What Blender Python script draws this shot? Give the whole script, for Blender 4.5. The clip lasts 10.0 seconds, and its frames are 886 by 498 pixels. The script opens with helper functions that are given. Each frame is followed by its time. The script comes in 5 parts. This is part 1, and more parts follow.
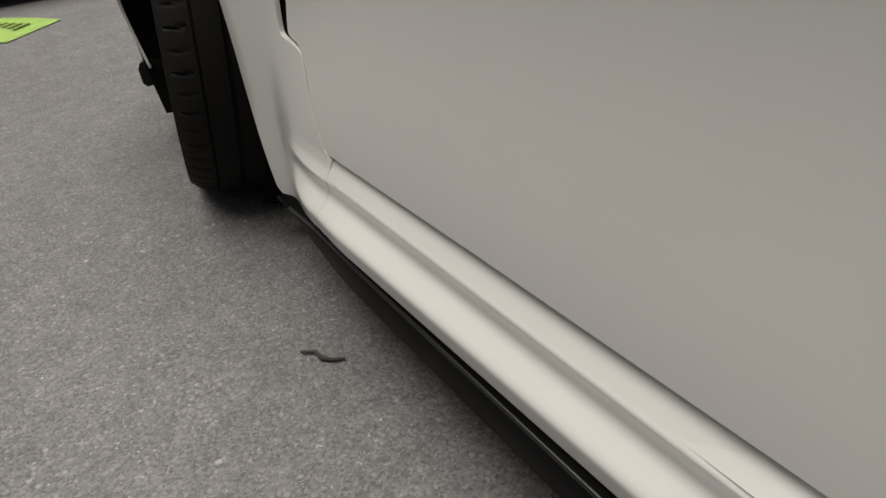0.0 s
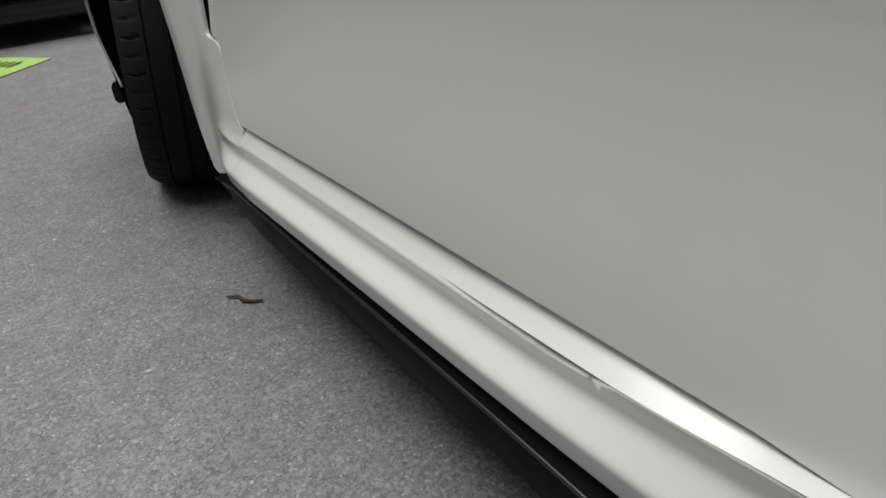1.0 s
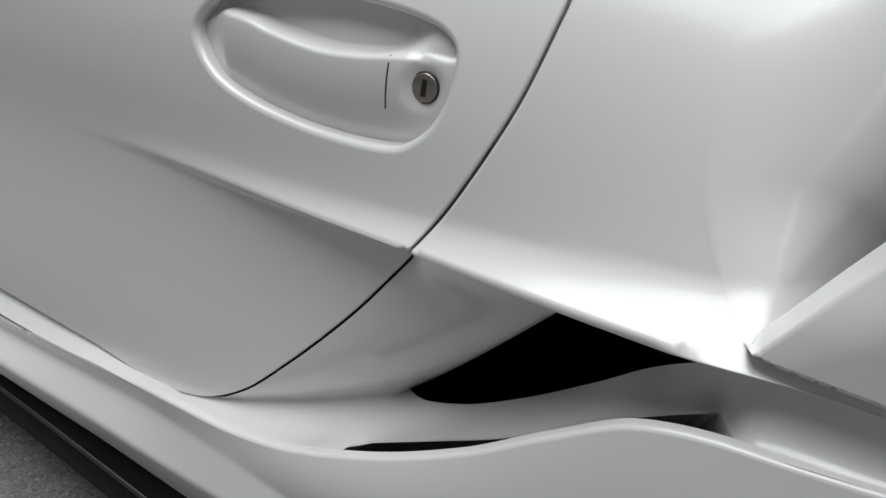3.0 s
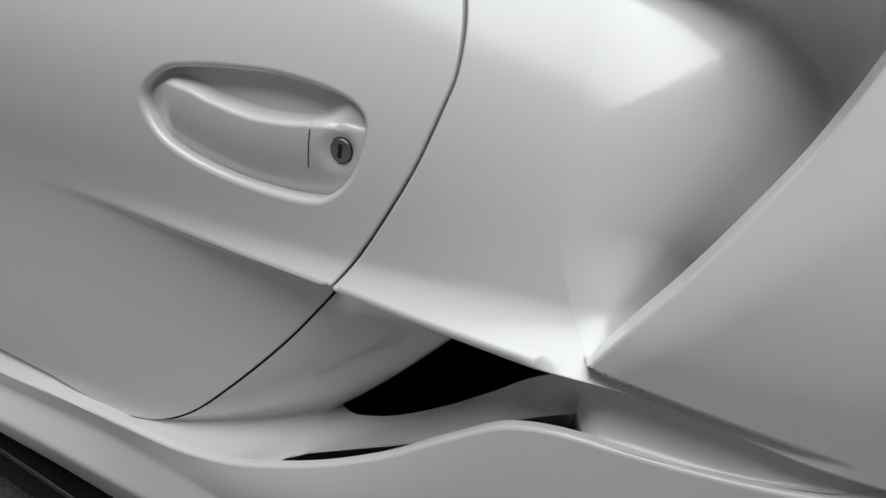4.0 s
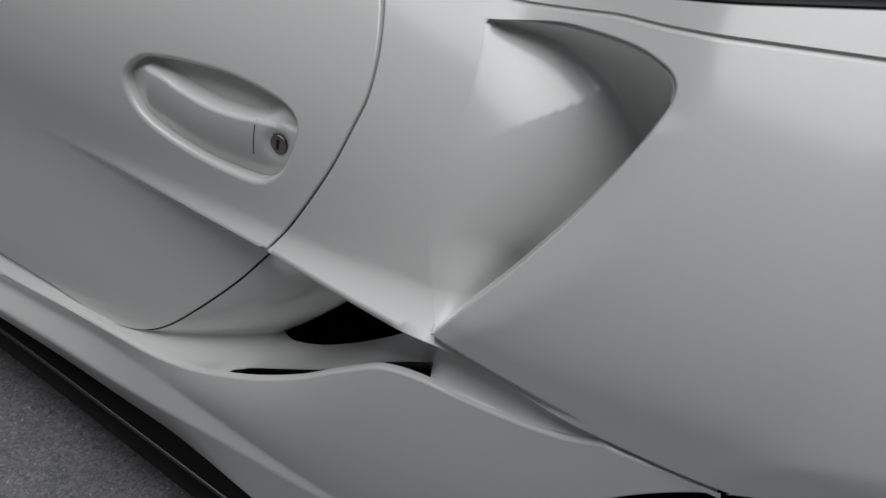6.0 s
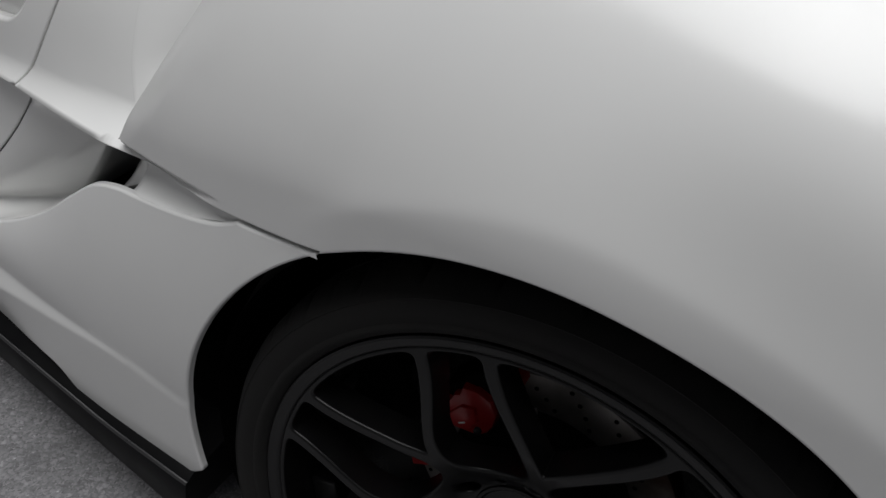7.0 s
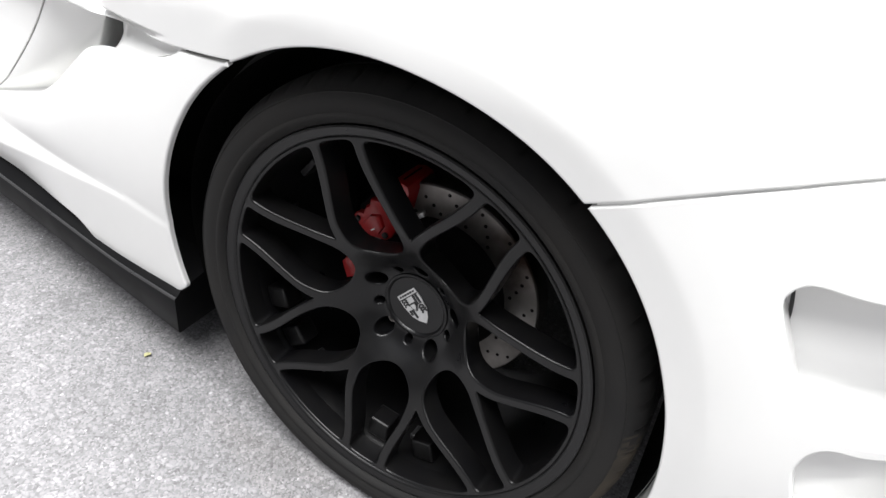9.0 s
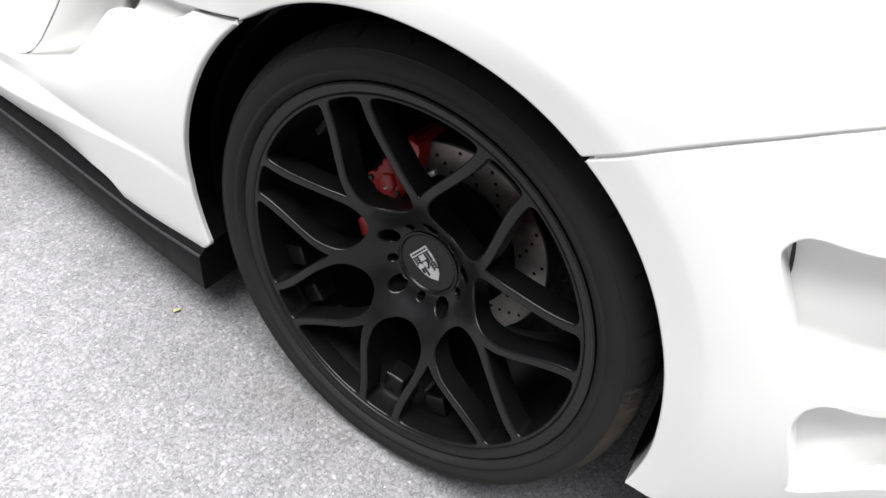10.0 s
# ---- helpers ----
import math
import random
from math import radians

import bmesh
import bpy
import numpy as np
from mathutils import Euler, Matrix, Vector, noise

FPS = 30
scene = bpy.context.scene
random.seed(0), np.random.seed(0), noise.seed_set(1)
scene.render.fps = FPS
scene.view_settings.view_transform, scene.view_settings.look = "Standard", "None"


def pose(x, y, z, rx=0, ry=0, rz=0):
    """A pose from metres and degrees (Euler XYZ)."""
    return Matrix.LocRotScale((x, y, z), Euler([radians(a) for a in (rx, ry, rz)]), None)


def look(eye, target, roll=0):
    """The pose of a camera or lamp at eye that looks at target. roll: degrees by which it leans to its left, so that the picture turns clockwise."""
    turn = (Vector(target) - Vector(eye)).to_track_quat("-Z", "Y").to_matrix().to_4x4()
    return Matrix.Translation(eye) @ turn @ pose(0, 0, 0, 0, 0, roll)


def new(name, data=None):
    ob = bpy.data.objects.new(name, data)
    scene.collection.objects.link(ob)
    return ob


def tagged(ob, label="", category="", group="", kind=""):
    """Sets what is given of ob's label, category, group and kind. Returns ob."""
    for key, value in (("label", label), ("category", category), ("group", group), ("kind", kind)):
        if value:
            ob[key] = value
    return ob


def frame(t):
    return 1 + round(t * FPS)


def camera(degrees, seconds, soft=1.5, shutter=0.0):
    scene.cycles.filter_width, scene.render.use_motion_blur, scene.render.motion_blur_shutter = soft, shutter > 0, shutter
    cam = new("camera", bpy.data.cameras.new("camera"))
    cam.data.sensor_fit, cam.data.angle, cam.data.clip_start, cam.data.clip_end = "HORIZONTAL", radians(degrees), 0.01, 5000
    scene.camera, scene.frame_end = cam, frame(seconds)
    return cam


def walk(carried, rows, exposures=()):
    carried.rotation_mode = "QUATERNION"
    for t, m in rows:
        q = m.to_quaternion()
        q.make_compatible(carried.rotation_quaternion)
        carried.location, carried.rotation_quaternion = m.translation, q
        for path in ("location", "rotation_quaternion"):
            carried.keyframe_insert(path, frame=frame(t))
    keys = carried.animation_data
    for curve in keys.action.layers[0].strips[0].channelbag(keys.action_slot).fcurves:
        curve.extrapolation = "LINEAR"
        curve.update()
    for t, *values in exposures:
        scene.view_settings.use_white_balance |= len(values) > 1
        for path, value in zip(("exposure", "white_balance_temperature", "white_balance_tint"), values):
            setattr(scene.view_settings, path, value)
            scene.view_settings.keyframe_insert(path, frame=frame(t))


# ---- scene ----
cam = camera(72.5, 10.0)
PATH = [
    (0, (-1.182, -0.227, 0.586), (-2.512, 0.72, -0.57), -3.3),
    (0.5, (-1.045, -0.246, 0.558), (-2.42, 0.75, -0.5), -2.9),
    (1, (-0.912, -0.245, 0.564), (-2.291, 0.776, -0.464), -3.4),
    (1.5, (-0.717, -0.231, 0.569), (-2.129, 0.783, -0.42), -6.2),
    (2, (-0.598, -0.206, 0.596), (-1.875, 0.991, -0.371), 0.7),
    (2.5, (-0.542, -0.243, 0.676), (-1.451, 1.28, -0.247), 7.8),
    (2.7, (-0.523, -0.26, 0.702), (-1.314, 1.326, -0.225), 9.3),
    (3.8, (-0.451, -0.316, 0.742), (-1.071, 1.379, -0.12), 9.8),
    (4, (-0.446, -0.324, 0.774), (-1.042, 1.385, -0.079), 10.3),
    (4.5, (-0.469, -0.346, 0.86), (-0.943, 1.393, -0.007), 16.0),
    (5, (-0.477, -0.372, 0.911), (-0.854, 1.333, -0.065), 21.8),
    (5.2, (-0.468, -0.376, 0.919), (-0.882, 1.296, -0.097), 21.6),
    (6.3, (-0.25, -0.372, 0.904), (-0.756, 1.207, -0.215), 15.4),
    (6.5, (-0.168, -0.365, 0.895), (-0.672, 1.212, -0.227), 17.7),
    (7, (-0.02, -0.334, 0.863), (-0.547, 1.239, -0.256), 17.0),
    (7.5, (0.073, -0.362, 0.833), (-0.478, 1.195, -0.295), 14.0),
    (8, (0.161, -0.423, 0.821), (-0.399, 1.144, -0.288), 16.2),
    (8.5, (0.223, -0.447, 0.84), (-0.349, 1.075, -0.325), 16.2),
    (9, (0.242, -0.456, 0.857), (-0.373, 1.011, -0.355), 13.5),
    (9.5, (0.257, -0.459, 0.86), (-0.401, 0.941, -0.408), 12.8),
    (10, (0.277, -0.451, 0.858), (-0.39, 0.903, -0.454), 11.6),
]
EXPOSURES = [
    (0.0, -0.45, 7100, 9), (0.5, -0.43, 7000, 9), (1.0, -0.40, 6500, 9), (1.5, -0.35, 6400, 8), (2.0, -0.32, 6400, 8), (2.5, -0.35, 6350, 8), (3.8, -0.80, 6250, 9),
    (4.5, -0.71, 6250, 9), (5.0, -0.98, 6250, 9), (5.2, -1.1, 6250, 9), (6.3, -1.3, 6250, 9), (6.5, -1.25, 6250, 9), (7.0, -0.7, 6350, 10), (7.5, 0.0, 6400, 10),
    (8.0, 0.9, 6400, 10), (8.5, 1.28, 6400, 10), (9.0, 1.33, 6400, 10), (10.0, 1.33, 6400, 10)]
walk(cam, [(t, look(eye, target, roll)) for t, eye, target, roll in PATH], EXPOSURES)

# ---- daylight: an overcast sky ----
world = bpy.data.worlds.new("overcast_sky")
scene.world = world
world.use_nodes = True
wn = world.node_tree.nodes
sky = wn.new("ShaderNodeTexSky")
sky.sky_type = "NISHITA"
sky.sun_disc = False
sky.sun_elevation = radians(78)
sky.sun_rotation = radians(200)
sky.air_density, sky.dust_density = 1.0, 4.0
desat = wn.new("ShaderNodeHueSaturation")
desat.inputs["Saturation"].default_value = 0.25
world.node_tree.links.new(sky.outputs[0], desat.inputs["Color"])
world.node_tree.links.new(desat.outputs[0], wn["Background"].inputs["Color"])
wn["Background"].inputs["Strength"].default_value = 0.05

sun_data = bpy.data.lights.new("sun", "SUN")
sun_data.energy, sun_data.angle, sun_data.color = 5.0, radians(62), (1.0, 0.99, 0.975)
sun = new("sun", sun_data)
sun.matrix_world = look((-0.5, -0.1, 6.5), (0, 0, 0))


# ---- materials ----
def material(name, color, rough, metal=0.0, spec=0.5, coat=0.0, grain=None, bump=None, speck=None):
    """A principled material. grain: (scale, other colour, amount); bump: (scale, strength, metres); speck: (scale, colour, cut)."""
    m = bpy.data.materials.new(name)
    m.use_nodes = True
    nt = m.node_tree
    n, ln = nt.nodes, nt.links
    b = n["Principled BSDF"]
    b.inputs["Base Color"].default_value = (*color, 1)
    b.inputs["Roughness"].default_value = rough
    b.inputs["Metallic"].default_value = metal
    b.inputs["Specular IOR Level"].default_value = spec
    b.inputs["Coat Weight"].default_value = coat
    b.inputs["Coat Roughness"].default_value = 0.17
    tc = n.new("ShaderNodeTexCoord")
    last = None
    if grain:
        scale, other, amount = grain
        t1 = n.new("ShaderNodeTexNoise")
        t1.inputs["Scale"].default_value, t1.inputs["Detail"].default_value = scale, 8
        t2 = n.new("ShaderNodeTexNoise")
        t2.inputs["Scale"].default_value, t2.inputs["Detail"].default_value = scale * 0.12, 4
        for t in (t1, t2):
            ln.new(tc.outputs["Object"], t.inputs["Vector"])
        add = n.new("ShaderNodeMath")
        add.operation = "ADD"
        ln.new(t1.outputs["Fac"], add.inputs[0])
        ln.new(t2.outputs["Fac"], add.inputs[1])
        r = n.new("ShaderNodeMapRange")
        r.inputs["From Min"].default_value, r.inputs["From Max"].default_value = 0.7, 1.3
        r.inputs["To Max"].default_value = amount
        ln.new(add.outputs[0], r.inputs["Value"])
        mix = n.new("ShaderNodeMix")
        mix.data_type = "RGBA"
        mix.inputs["A"].default_value, mix.inputs["B"].default_value = (*color, 1), (*other, 1)
        ln.new(r.outputs[0], mix.inputs["Factor"])
        last = mix.outputs["Result"]
        rr = n.new("ShaderNodeMapRange")
        rr.inputs["From Min"].default_value, rr.inputs["From Max"].default_value = 0.7, 1.3
        rr.inputs["To Min"].default_value, rr.inputs["To Max"].default_value = rough * 0.88, min(1.0, rough * 1.15)
        ln.new(add.outputs[0], rr.inputs["Value"])
        ln.new(rr.outputs[0], b.inputs["Roughness"])
    if last:
        ln.new(last, b.inputs["Base Color"])
    if bump:
        scale, strength, dist = bump
        t3 = n.new("ShaderNodeTexNoise")
        t3.inputs["Scale"].default_value, t3.inputs["Detail"].default_value = scale, 6
        ln.new(tc.outputs["Object"], t3.inputs["Vector"])
        bp = n.new("ShaderNodeBump")
        bp.inputs["Strength"].default_value, bp.inputs["Distance"].default_value = strength, dist
        ln.new(t3.outputs["Fac"], bp.inputs["Height"])
        ln.new(bp.outputs["Normal"], b.inputs["Normal"])
    return m


def asphalt_material():
    """Worn asphalt: stones of several greys in a dark binder, with stains and fine relief."""
    m = bpy.data.materials.new("asphalt")
    m.use_nodes = True
    nt = m.node_tree
    n, ln = nt.nodes, nt.links
    b = n["Principled BSDF"]
    tc = n.new("ShaderNodeTexCoord")

    def vor(scale, feature="F1"):
        v = n.new("ShaderNodeTexVoronoi")
        v.feature = feature
        v.inputs["Scale"].default_value = scale
        ln.new(warp.outputs[0], v.inputs["Vector"])
        return v

    def noise_tex(scale, detail=6):
        t = n.new("ShaderNodeTexNoise")
        t.inputs["Scale"].default_value, t.inputs["Detail"].default_value = scale, detail
        ln.new(tc.outputs["Object"], t.inputs["Vector"])
        return t

    def ramp(src, stops):
        r = n.new("ShaderNodeValToRGB")
        e = r.color_ramp.elements
        while len(e) < len(stops):
            e.new(0.5)
        for el, (p, c) in zip(e, stops):
            el.position, el.color = p, (c, c, c, 1) if isinstance(c, float) else (*c, 1)
        ln.new(src, r.inputs[0])
        return r

    def mixed(kind, fac, a, bb):
        x = n.new("ShaderNodeMix")
        x.data_type, x.blend_type = "RGBA", kind
        if isinstance(fac, float):
            x.inputs["Factor"].default_value = fac
        else:
            ln.new(fac, x.inputs["Factor"])
        ln.new(a, x.inputs["A"])
        ln.new(bb, x.inputs["B"])
        return x

    jig = noise_tex(120, 3)
    warp = n.new("ShaderNodeVectorMath")
    warp.operation = "MULTIPLY_ADD"
    warp.inputs[1].default_value = (0.006, 0.006, 0.006)
    ln.new(jig.outputs["Color"], warp.inputs[0])
    ln.new(tc.outputs["Object"], warp.inputs[2])
    big, small = vor(140), vor(380)
    stone = ramp(big.outputs["Color"], [(0.0, 0.115), (0.3, 0.175), (0.7, 0.24), (0.9, 0.31), (0.97, 0.41), (1.0, 0.7)])
    grit = ramp(small.outputs["Color"], [(0.0, 0.09), (0.5, 0.175), (0.9, 0.28), (1.0, 0.6)])
    joints = ramp(big.outputs["Distance"], [(0.25, 1.0), (0.6, 0.0)])
    col = mixed("MIX", joints.outputs["Color"], grit.outputs["Color"], stone.outputs["Color"])
    patch = ramp(noise_tex(1.6, 5).outputs["Fac"], [(0.3, (0.83, 0.82, 0.85)), (0.7, (0.92, 0.91, 0.94))])
    col = mixed("MULTIPLY", 1.0, col.outputs["Result"], patch.outputs["Color"])
    dirt = ramp(noise_tex(9, 6).outputs["Fac"], [(0.35, (0.8, 0.79, 0.78)), (0.65, (1.05, 1.04, 1.03))])
    col = mixed("MULTIPLY", 0.45, col.outputs["Result"], dirt.outputs["Color"])
    mottle = ramp(noise_tex(28, 5).outputs["Fac"], [(0.35, 0.91), (0.65, 1.07)])
    col = mixed("MULTIPLY", 1.0, col.outputs["Result"], mottle.outputs["Color"])
    rust = n.new("ShaderNodeMapping")
    rust.inputs["Rotation"].default_value, rust.inputs["Scale"].default_value = (0, 0, 0.5), (0.5, 3.2, 1)
    ln.new(tc.outputs["Object"], rust.inputs["Vector"])
    streak = noise_tex(2.1, 4)
    ln.new(rust.outputs[0], streak.inputs["Vector"])
    brown = ramp(streak.outputs["Fac"], [(0.60, (1.0, 1.0, 1.0)), (0.70, (0.97, 0.95, 0.93))])
    col = mixed("MULTIPLY", 1.0, col.outputs["Result"], brown.outputs["Color"])
    ln.new(col.outputs["Result"], b.inputs["Base Color"])
    b.inputs["Roughness"].default_value = 0.72
    h1 = n.new("ShaderNodeMath")
    h1.operation = "MULTIPLY_ADD"
    h1.inputs[1].default_value = -0.6
    ln.new(big.outputs["Distance"], h1.inputs[0])
    ln.new(noise_tex(300, 4).outputs["Fac"], h1.inputs[2])
    bp = n.new("ShaderNodeBump")
    bp.inputs["Strength"].default_value, bp.inputs["Distance"].default_value = 0.4, 0.003
    ln.new(h1.outputs[0], bp.inputs["Height"])
    ln.new(bp.outputs["Normal"], b.inputs["Normal"])
    return m


PAINT = material("white_paint", (0.76, 0.76, 0.745), 0.32, spec=0.5, coat=1.0, grain=(14, (0.73, 0.73, 0.72), 0.6))
BLACK = material("black_plastic", (0.010, 0.010, 0.011), 0.45, grain=(30, (0.02, 0.02, 0.02), 0.8), bump=(900, 0.15, 0.0006))
BLADE = material("black_lacquer", (0.0025, 0.0025, 0.003), 0.5, spec=0.1, grain=(20, (0.006, 0.006, 0.006), 0.7), bump=(60, 0.06, 0.001))
# a lighter, glossier black than BLADE; on the blade it paints the edge's highlight
EDGE = material("lighter_black", (0.02, 0.02, 0.021), 0.3, spec=0.6, grain=(60, (0.03, 0.03, 0.03), 0.6))
LINER = material("wheel_liner", (0.002, 0.002, 0.002), 0.9, spec=0.1, grain=(25, (0.005, 0.0048, 0.0045), 0.8), bump=(120, 0.4, 0.002))
RUBBER = material("tyre_rubber", (0.0085, 0.0085, 0.0088), 0.78, spec=0.2, grain=(16, (0.019, 0.0178, 0.0165), 0.8), bump=(260, 0.3, 0.0008))
SCUFFED = material("scuffed_rubber", (0.016, 0.015, 0.0135), 0.9, spec=0.15, grain=(30, (0.055, 0.046, 0.035), 1.0), bump=(300, 0.4, 0.0008))
WHEEL = material("black_wheel", (0.0032, 0.0032, 0.0038), 0.31, spec=0.33, grain=(40, (0.006, 0.0057, 0.0054), 0.7), bump=(600, 0.08, 0.0005))
STEEL = material("brake_steel", (0.36, 0.345, 0.33), 0.36, metal=0.85, grain=(15, (0.028, 0.016, 0.011), 1.0))
RED = material("red_caliper", (0.42, 0.013, 0.015), 0.38, coat=0.2, grain=(35, (0.2, 0.012, 0.012), 0.6))
SILVER = material("worn_silver", (0.6, 0.6, 0.6), 0.35, metal=0.6, grain=(200, (0.4, 0.4, 0.4), 0.6))
LOCK = material("lock_metal", (0.34, 0.31, 0.28), 0.4, metal=0.8, grain=(120, (0.2, 0.18, 0.16), 0.6))
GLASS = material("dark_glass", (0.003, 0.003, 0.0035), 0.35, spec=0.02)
SEAL = material("window_seal", (0.008, 0.008, 0.009), 0.5, spec=0.2, grain=(50, (0.014, 0.014, 0.014), 0.5))
PAPER = material("yellow_green_card", (0.60, 0.80, 0.30), 0.6, grain=(18, (0.48, 0.72, 0.16), 0.6))
INK = material("card_print", (0.16, 0.22, 0.05), 0.7)
GREYCAR = material("dark_grey_paint", (0.009, 0.0095, 0.010), 0.3, spec=0.3, coat=0.2, grain=(10, (0.02, 0.02, 0.02), 0.4))
ASPHALT = asphalt_material()


# ---- building blocks ----
def thing(name, label, category, group="", at=(0, 0, 0)):
    ob = new(name)
    ob.location = at
    ob.empty_display_size = 0.1
    return tagged(ob, label, category, group)


def part(name, bm, mat, parent, label="", smooth=True):
    """Links a bmesh as one mesh object under a thing or a part."""
    me = bpy.data.meshes.new(name)
    bm.normal_update()
    bm.to_mesh(me)
    bm.free()
    me.materials.append(mat)
    if smooth:
        me.polygons.foreach_set("use_smooth", [True] * len(me.polygons))
    ob = new(name, me)
    if parent is not None:
        ob.parent = parent
    if label:
        tagged(ob, label)
    return ob


def mesh_part(name, verts, faces, mat, parent, label="", normals=None):
    me = bpy.data.meshes.new(name)
    me.from_pydata([tuple(map(float, v)) for v in verts], [], faces)
    me.materials.append(mat)
    me.polygons.foreach_set("use_smooth", [True] * len(me.polygons))
    me.update()
    if normals is not None:
        me.normals_split_custom_set_from_vertices([tuple(map(float, v)) for v in normals])
    ob = new(name, me)
    if parent is not None:
        ob.parent = parent
    if label:
        tagged(ob, label)
    return ob


def sharp_by_angle(ob, degrees=35):
    """Keeps hard edges hard on a smooth mesh."""
    bm = bmesh.new()
    bm.from_mesh(ob.data)
    for e in bm.edges:
        e.smooth = len(e.link_faces) == 2 and e.calc_face_angle(3.2) < radians(degrees)
    bm.to_mesh(ob.data)
    bm.free()
    return ob


def through_points(xs, ys):
    """A smooth curve through stations (monotone cubic), as a numpy function."""
    xs, ys = np.array(xs, float), np.array(ys, float)
    d = np.diff(ys) / np.diff(xs)
    m = np.r_[d[0], [0 if a * b <= 0 else 2 * a * b / (a + b) for a, b in zip(d, d[1:])], d[-1]]

    def f(x):
        x = np.clip(np.asarray(x, float), xs[0], xs[-1])
        i = np.clip(np.searchsorted(xs, x) - 1, 0, len(xs) - 2)
        h = xs[i + 1] - xs[i]
        t = (x - xs[i]) / h
        return ((2 * t**3 - 3 * t**2 + 1) * ys[i] + (t**3 - 2 * t**2 + t) * h * m[i]
                + (3 * t**2 - 2 * t**3) * ys[i + 1] + (t**3 - t**2) * h * m[i + 1])

    return f


def smooth(t):
    t = np.clip(t, 0, 1)
    return t * t * (3 - 2 * t)


def spline(points, step=0.004, closed=False):
    """Points along a Catmull-Rom curve through the given ones, about a step apart."""
    p = np.array(points, float)
    n = len(p)
    out = []
    for i in range(n if closed else n - 1):
        if closed:
            a, b, c, d = p[(i - 1) % n], p[i], p[(i + 1) % n], p[(i + 2) % n]
        else:
            a, b, c, d = p[max(i - 1, 0)], p[i], p[i + 1], p[min(i + 2, n - 1)]
        k = max(1, int(np.linalg.norm(c - b) / step))
        for t in np.arange(k) / k:
            out.append(0.5 * (2 * b + (c - a) * t + (2 * a - 5 * b + 4 * c - d) * t**2 + (3 * b - a - 3 * c + d) * t**3))
    if not closed:
        out.append(p[-1])
    return np.array(out)


def dense(points, step=0.006):
    """Points along straight lines through the given ones."""
    p = np.array(points, float)
    out = []
    for a, b in zip(p, p[1:]):
        k = max(1, int(np.linalg.norm(b - a) / step))
        out += [a + (b - a) * t for t in np.arange(k) / k]
    return np.array(out + [p[-1]])


def loop_of(*runs):
    """One closed outline, counter-clockwise, from runs of points laid end to end."""
    pts = np.concatenate(runs)
    keep = np.linalg.norm(pts - np.roll(pts, 1, 0), axis=1) > 5e-4
    pts = pts[keep]
    area = np.sum(pts[:, 0] * np.roll(pts[:, 1], -1) - np.roll(pts[:, 0], -1) * pts[:, 1])
    return pts if area > 0 else pts[::-1]


def loop_normals(p):
    """Outward normals of a counter-clockwise loop."""
    d = np.roll(p, -1, 0) - np.roll(p, 1, 0)
    d /= np.linalg.norm(d, axis=1)[:, None] + 1e-12
    return np.stack([d[:, 1], -d[:, 0]], 1)


def inside(pts, loop):
    x, z = pts[:, 0][:, None], pts[:, 1][:, None]
    x0, z0 = loop[:, 0], loop[:, 1]
    x1, z1 = np.roll(x0, -1), np.roll(z0, -1)
    cross = (z0 > z) != (z1 > z)
    with np.errstate(divide="ignore", invalid="ignore"):
        at = (x1 - x0) * (z - z0) / (z1 - z0) + x0
    return (np.sum(cross & (x < at), 1) % 2).astype(bool)


def slope_normals(surf, x, z):
    h = 0.0012
    gx = (surf(x + h, z) - surf(x - h, z)) / (2 * h)
    gz = (surf(x, z + h) - surf(x, z - h)) / (2 * h)
    n = np.stack([gx, -np.ones_like(gx), gz], 1)
    return n / np.linalg.norm(n, axis=1)[:, None]


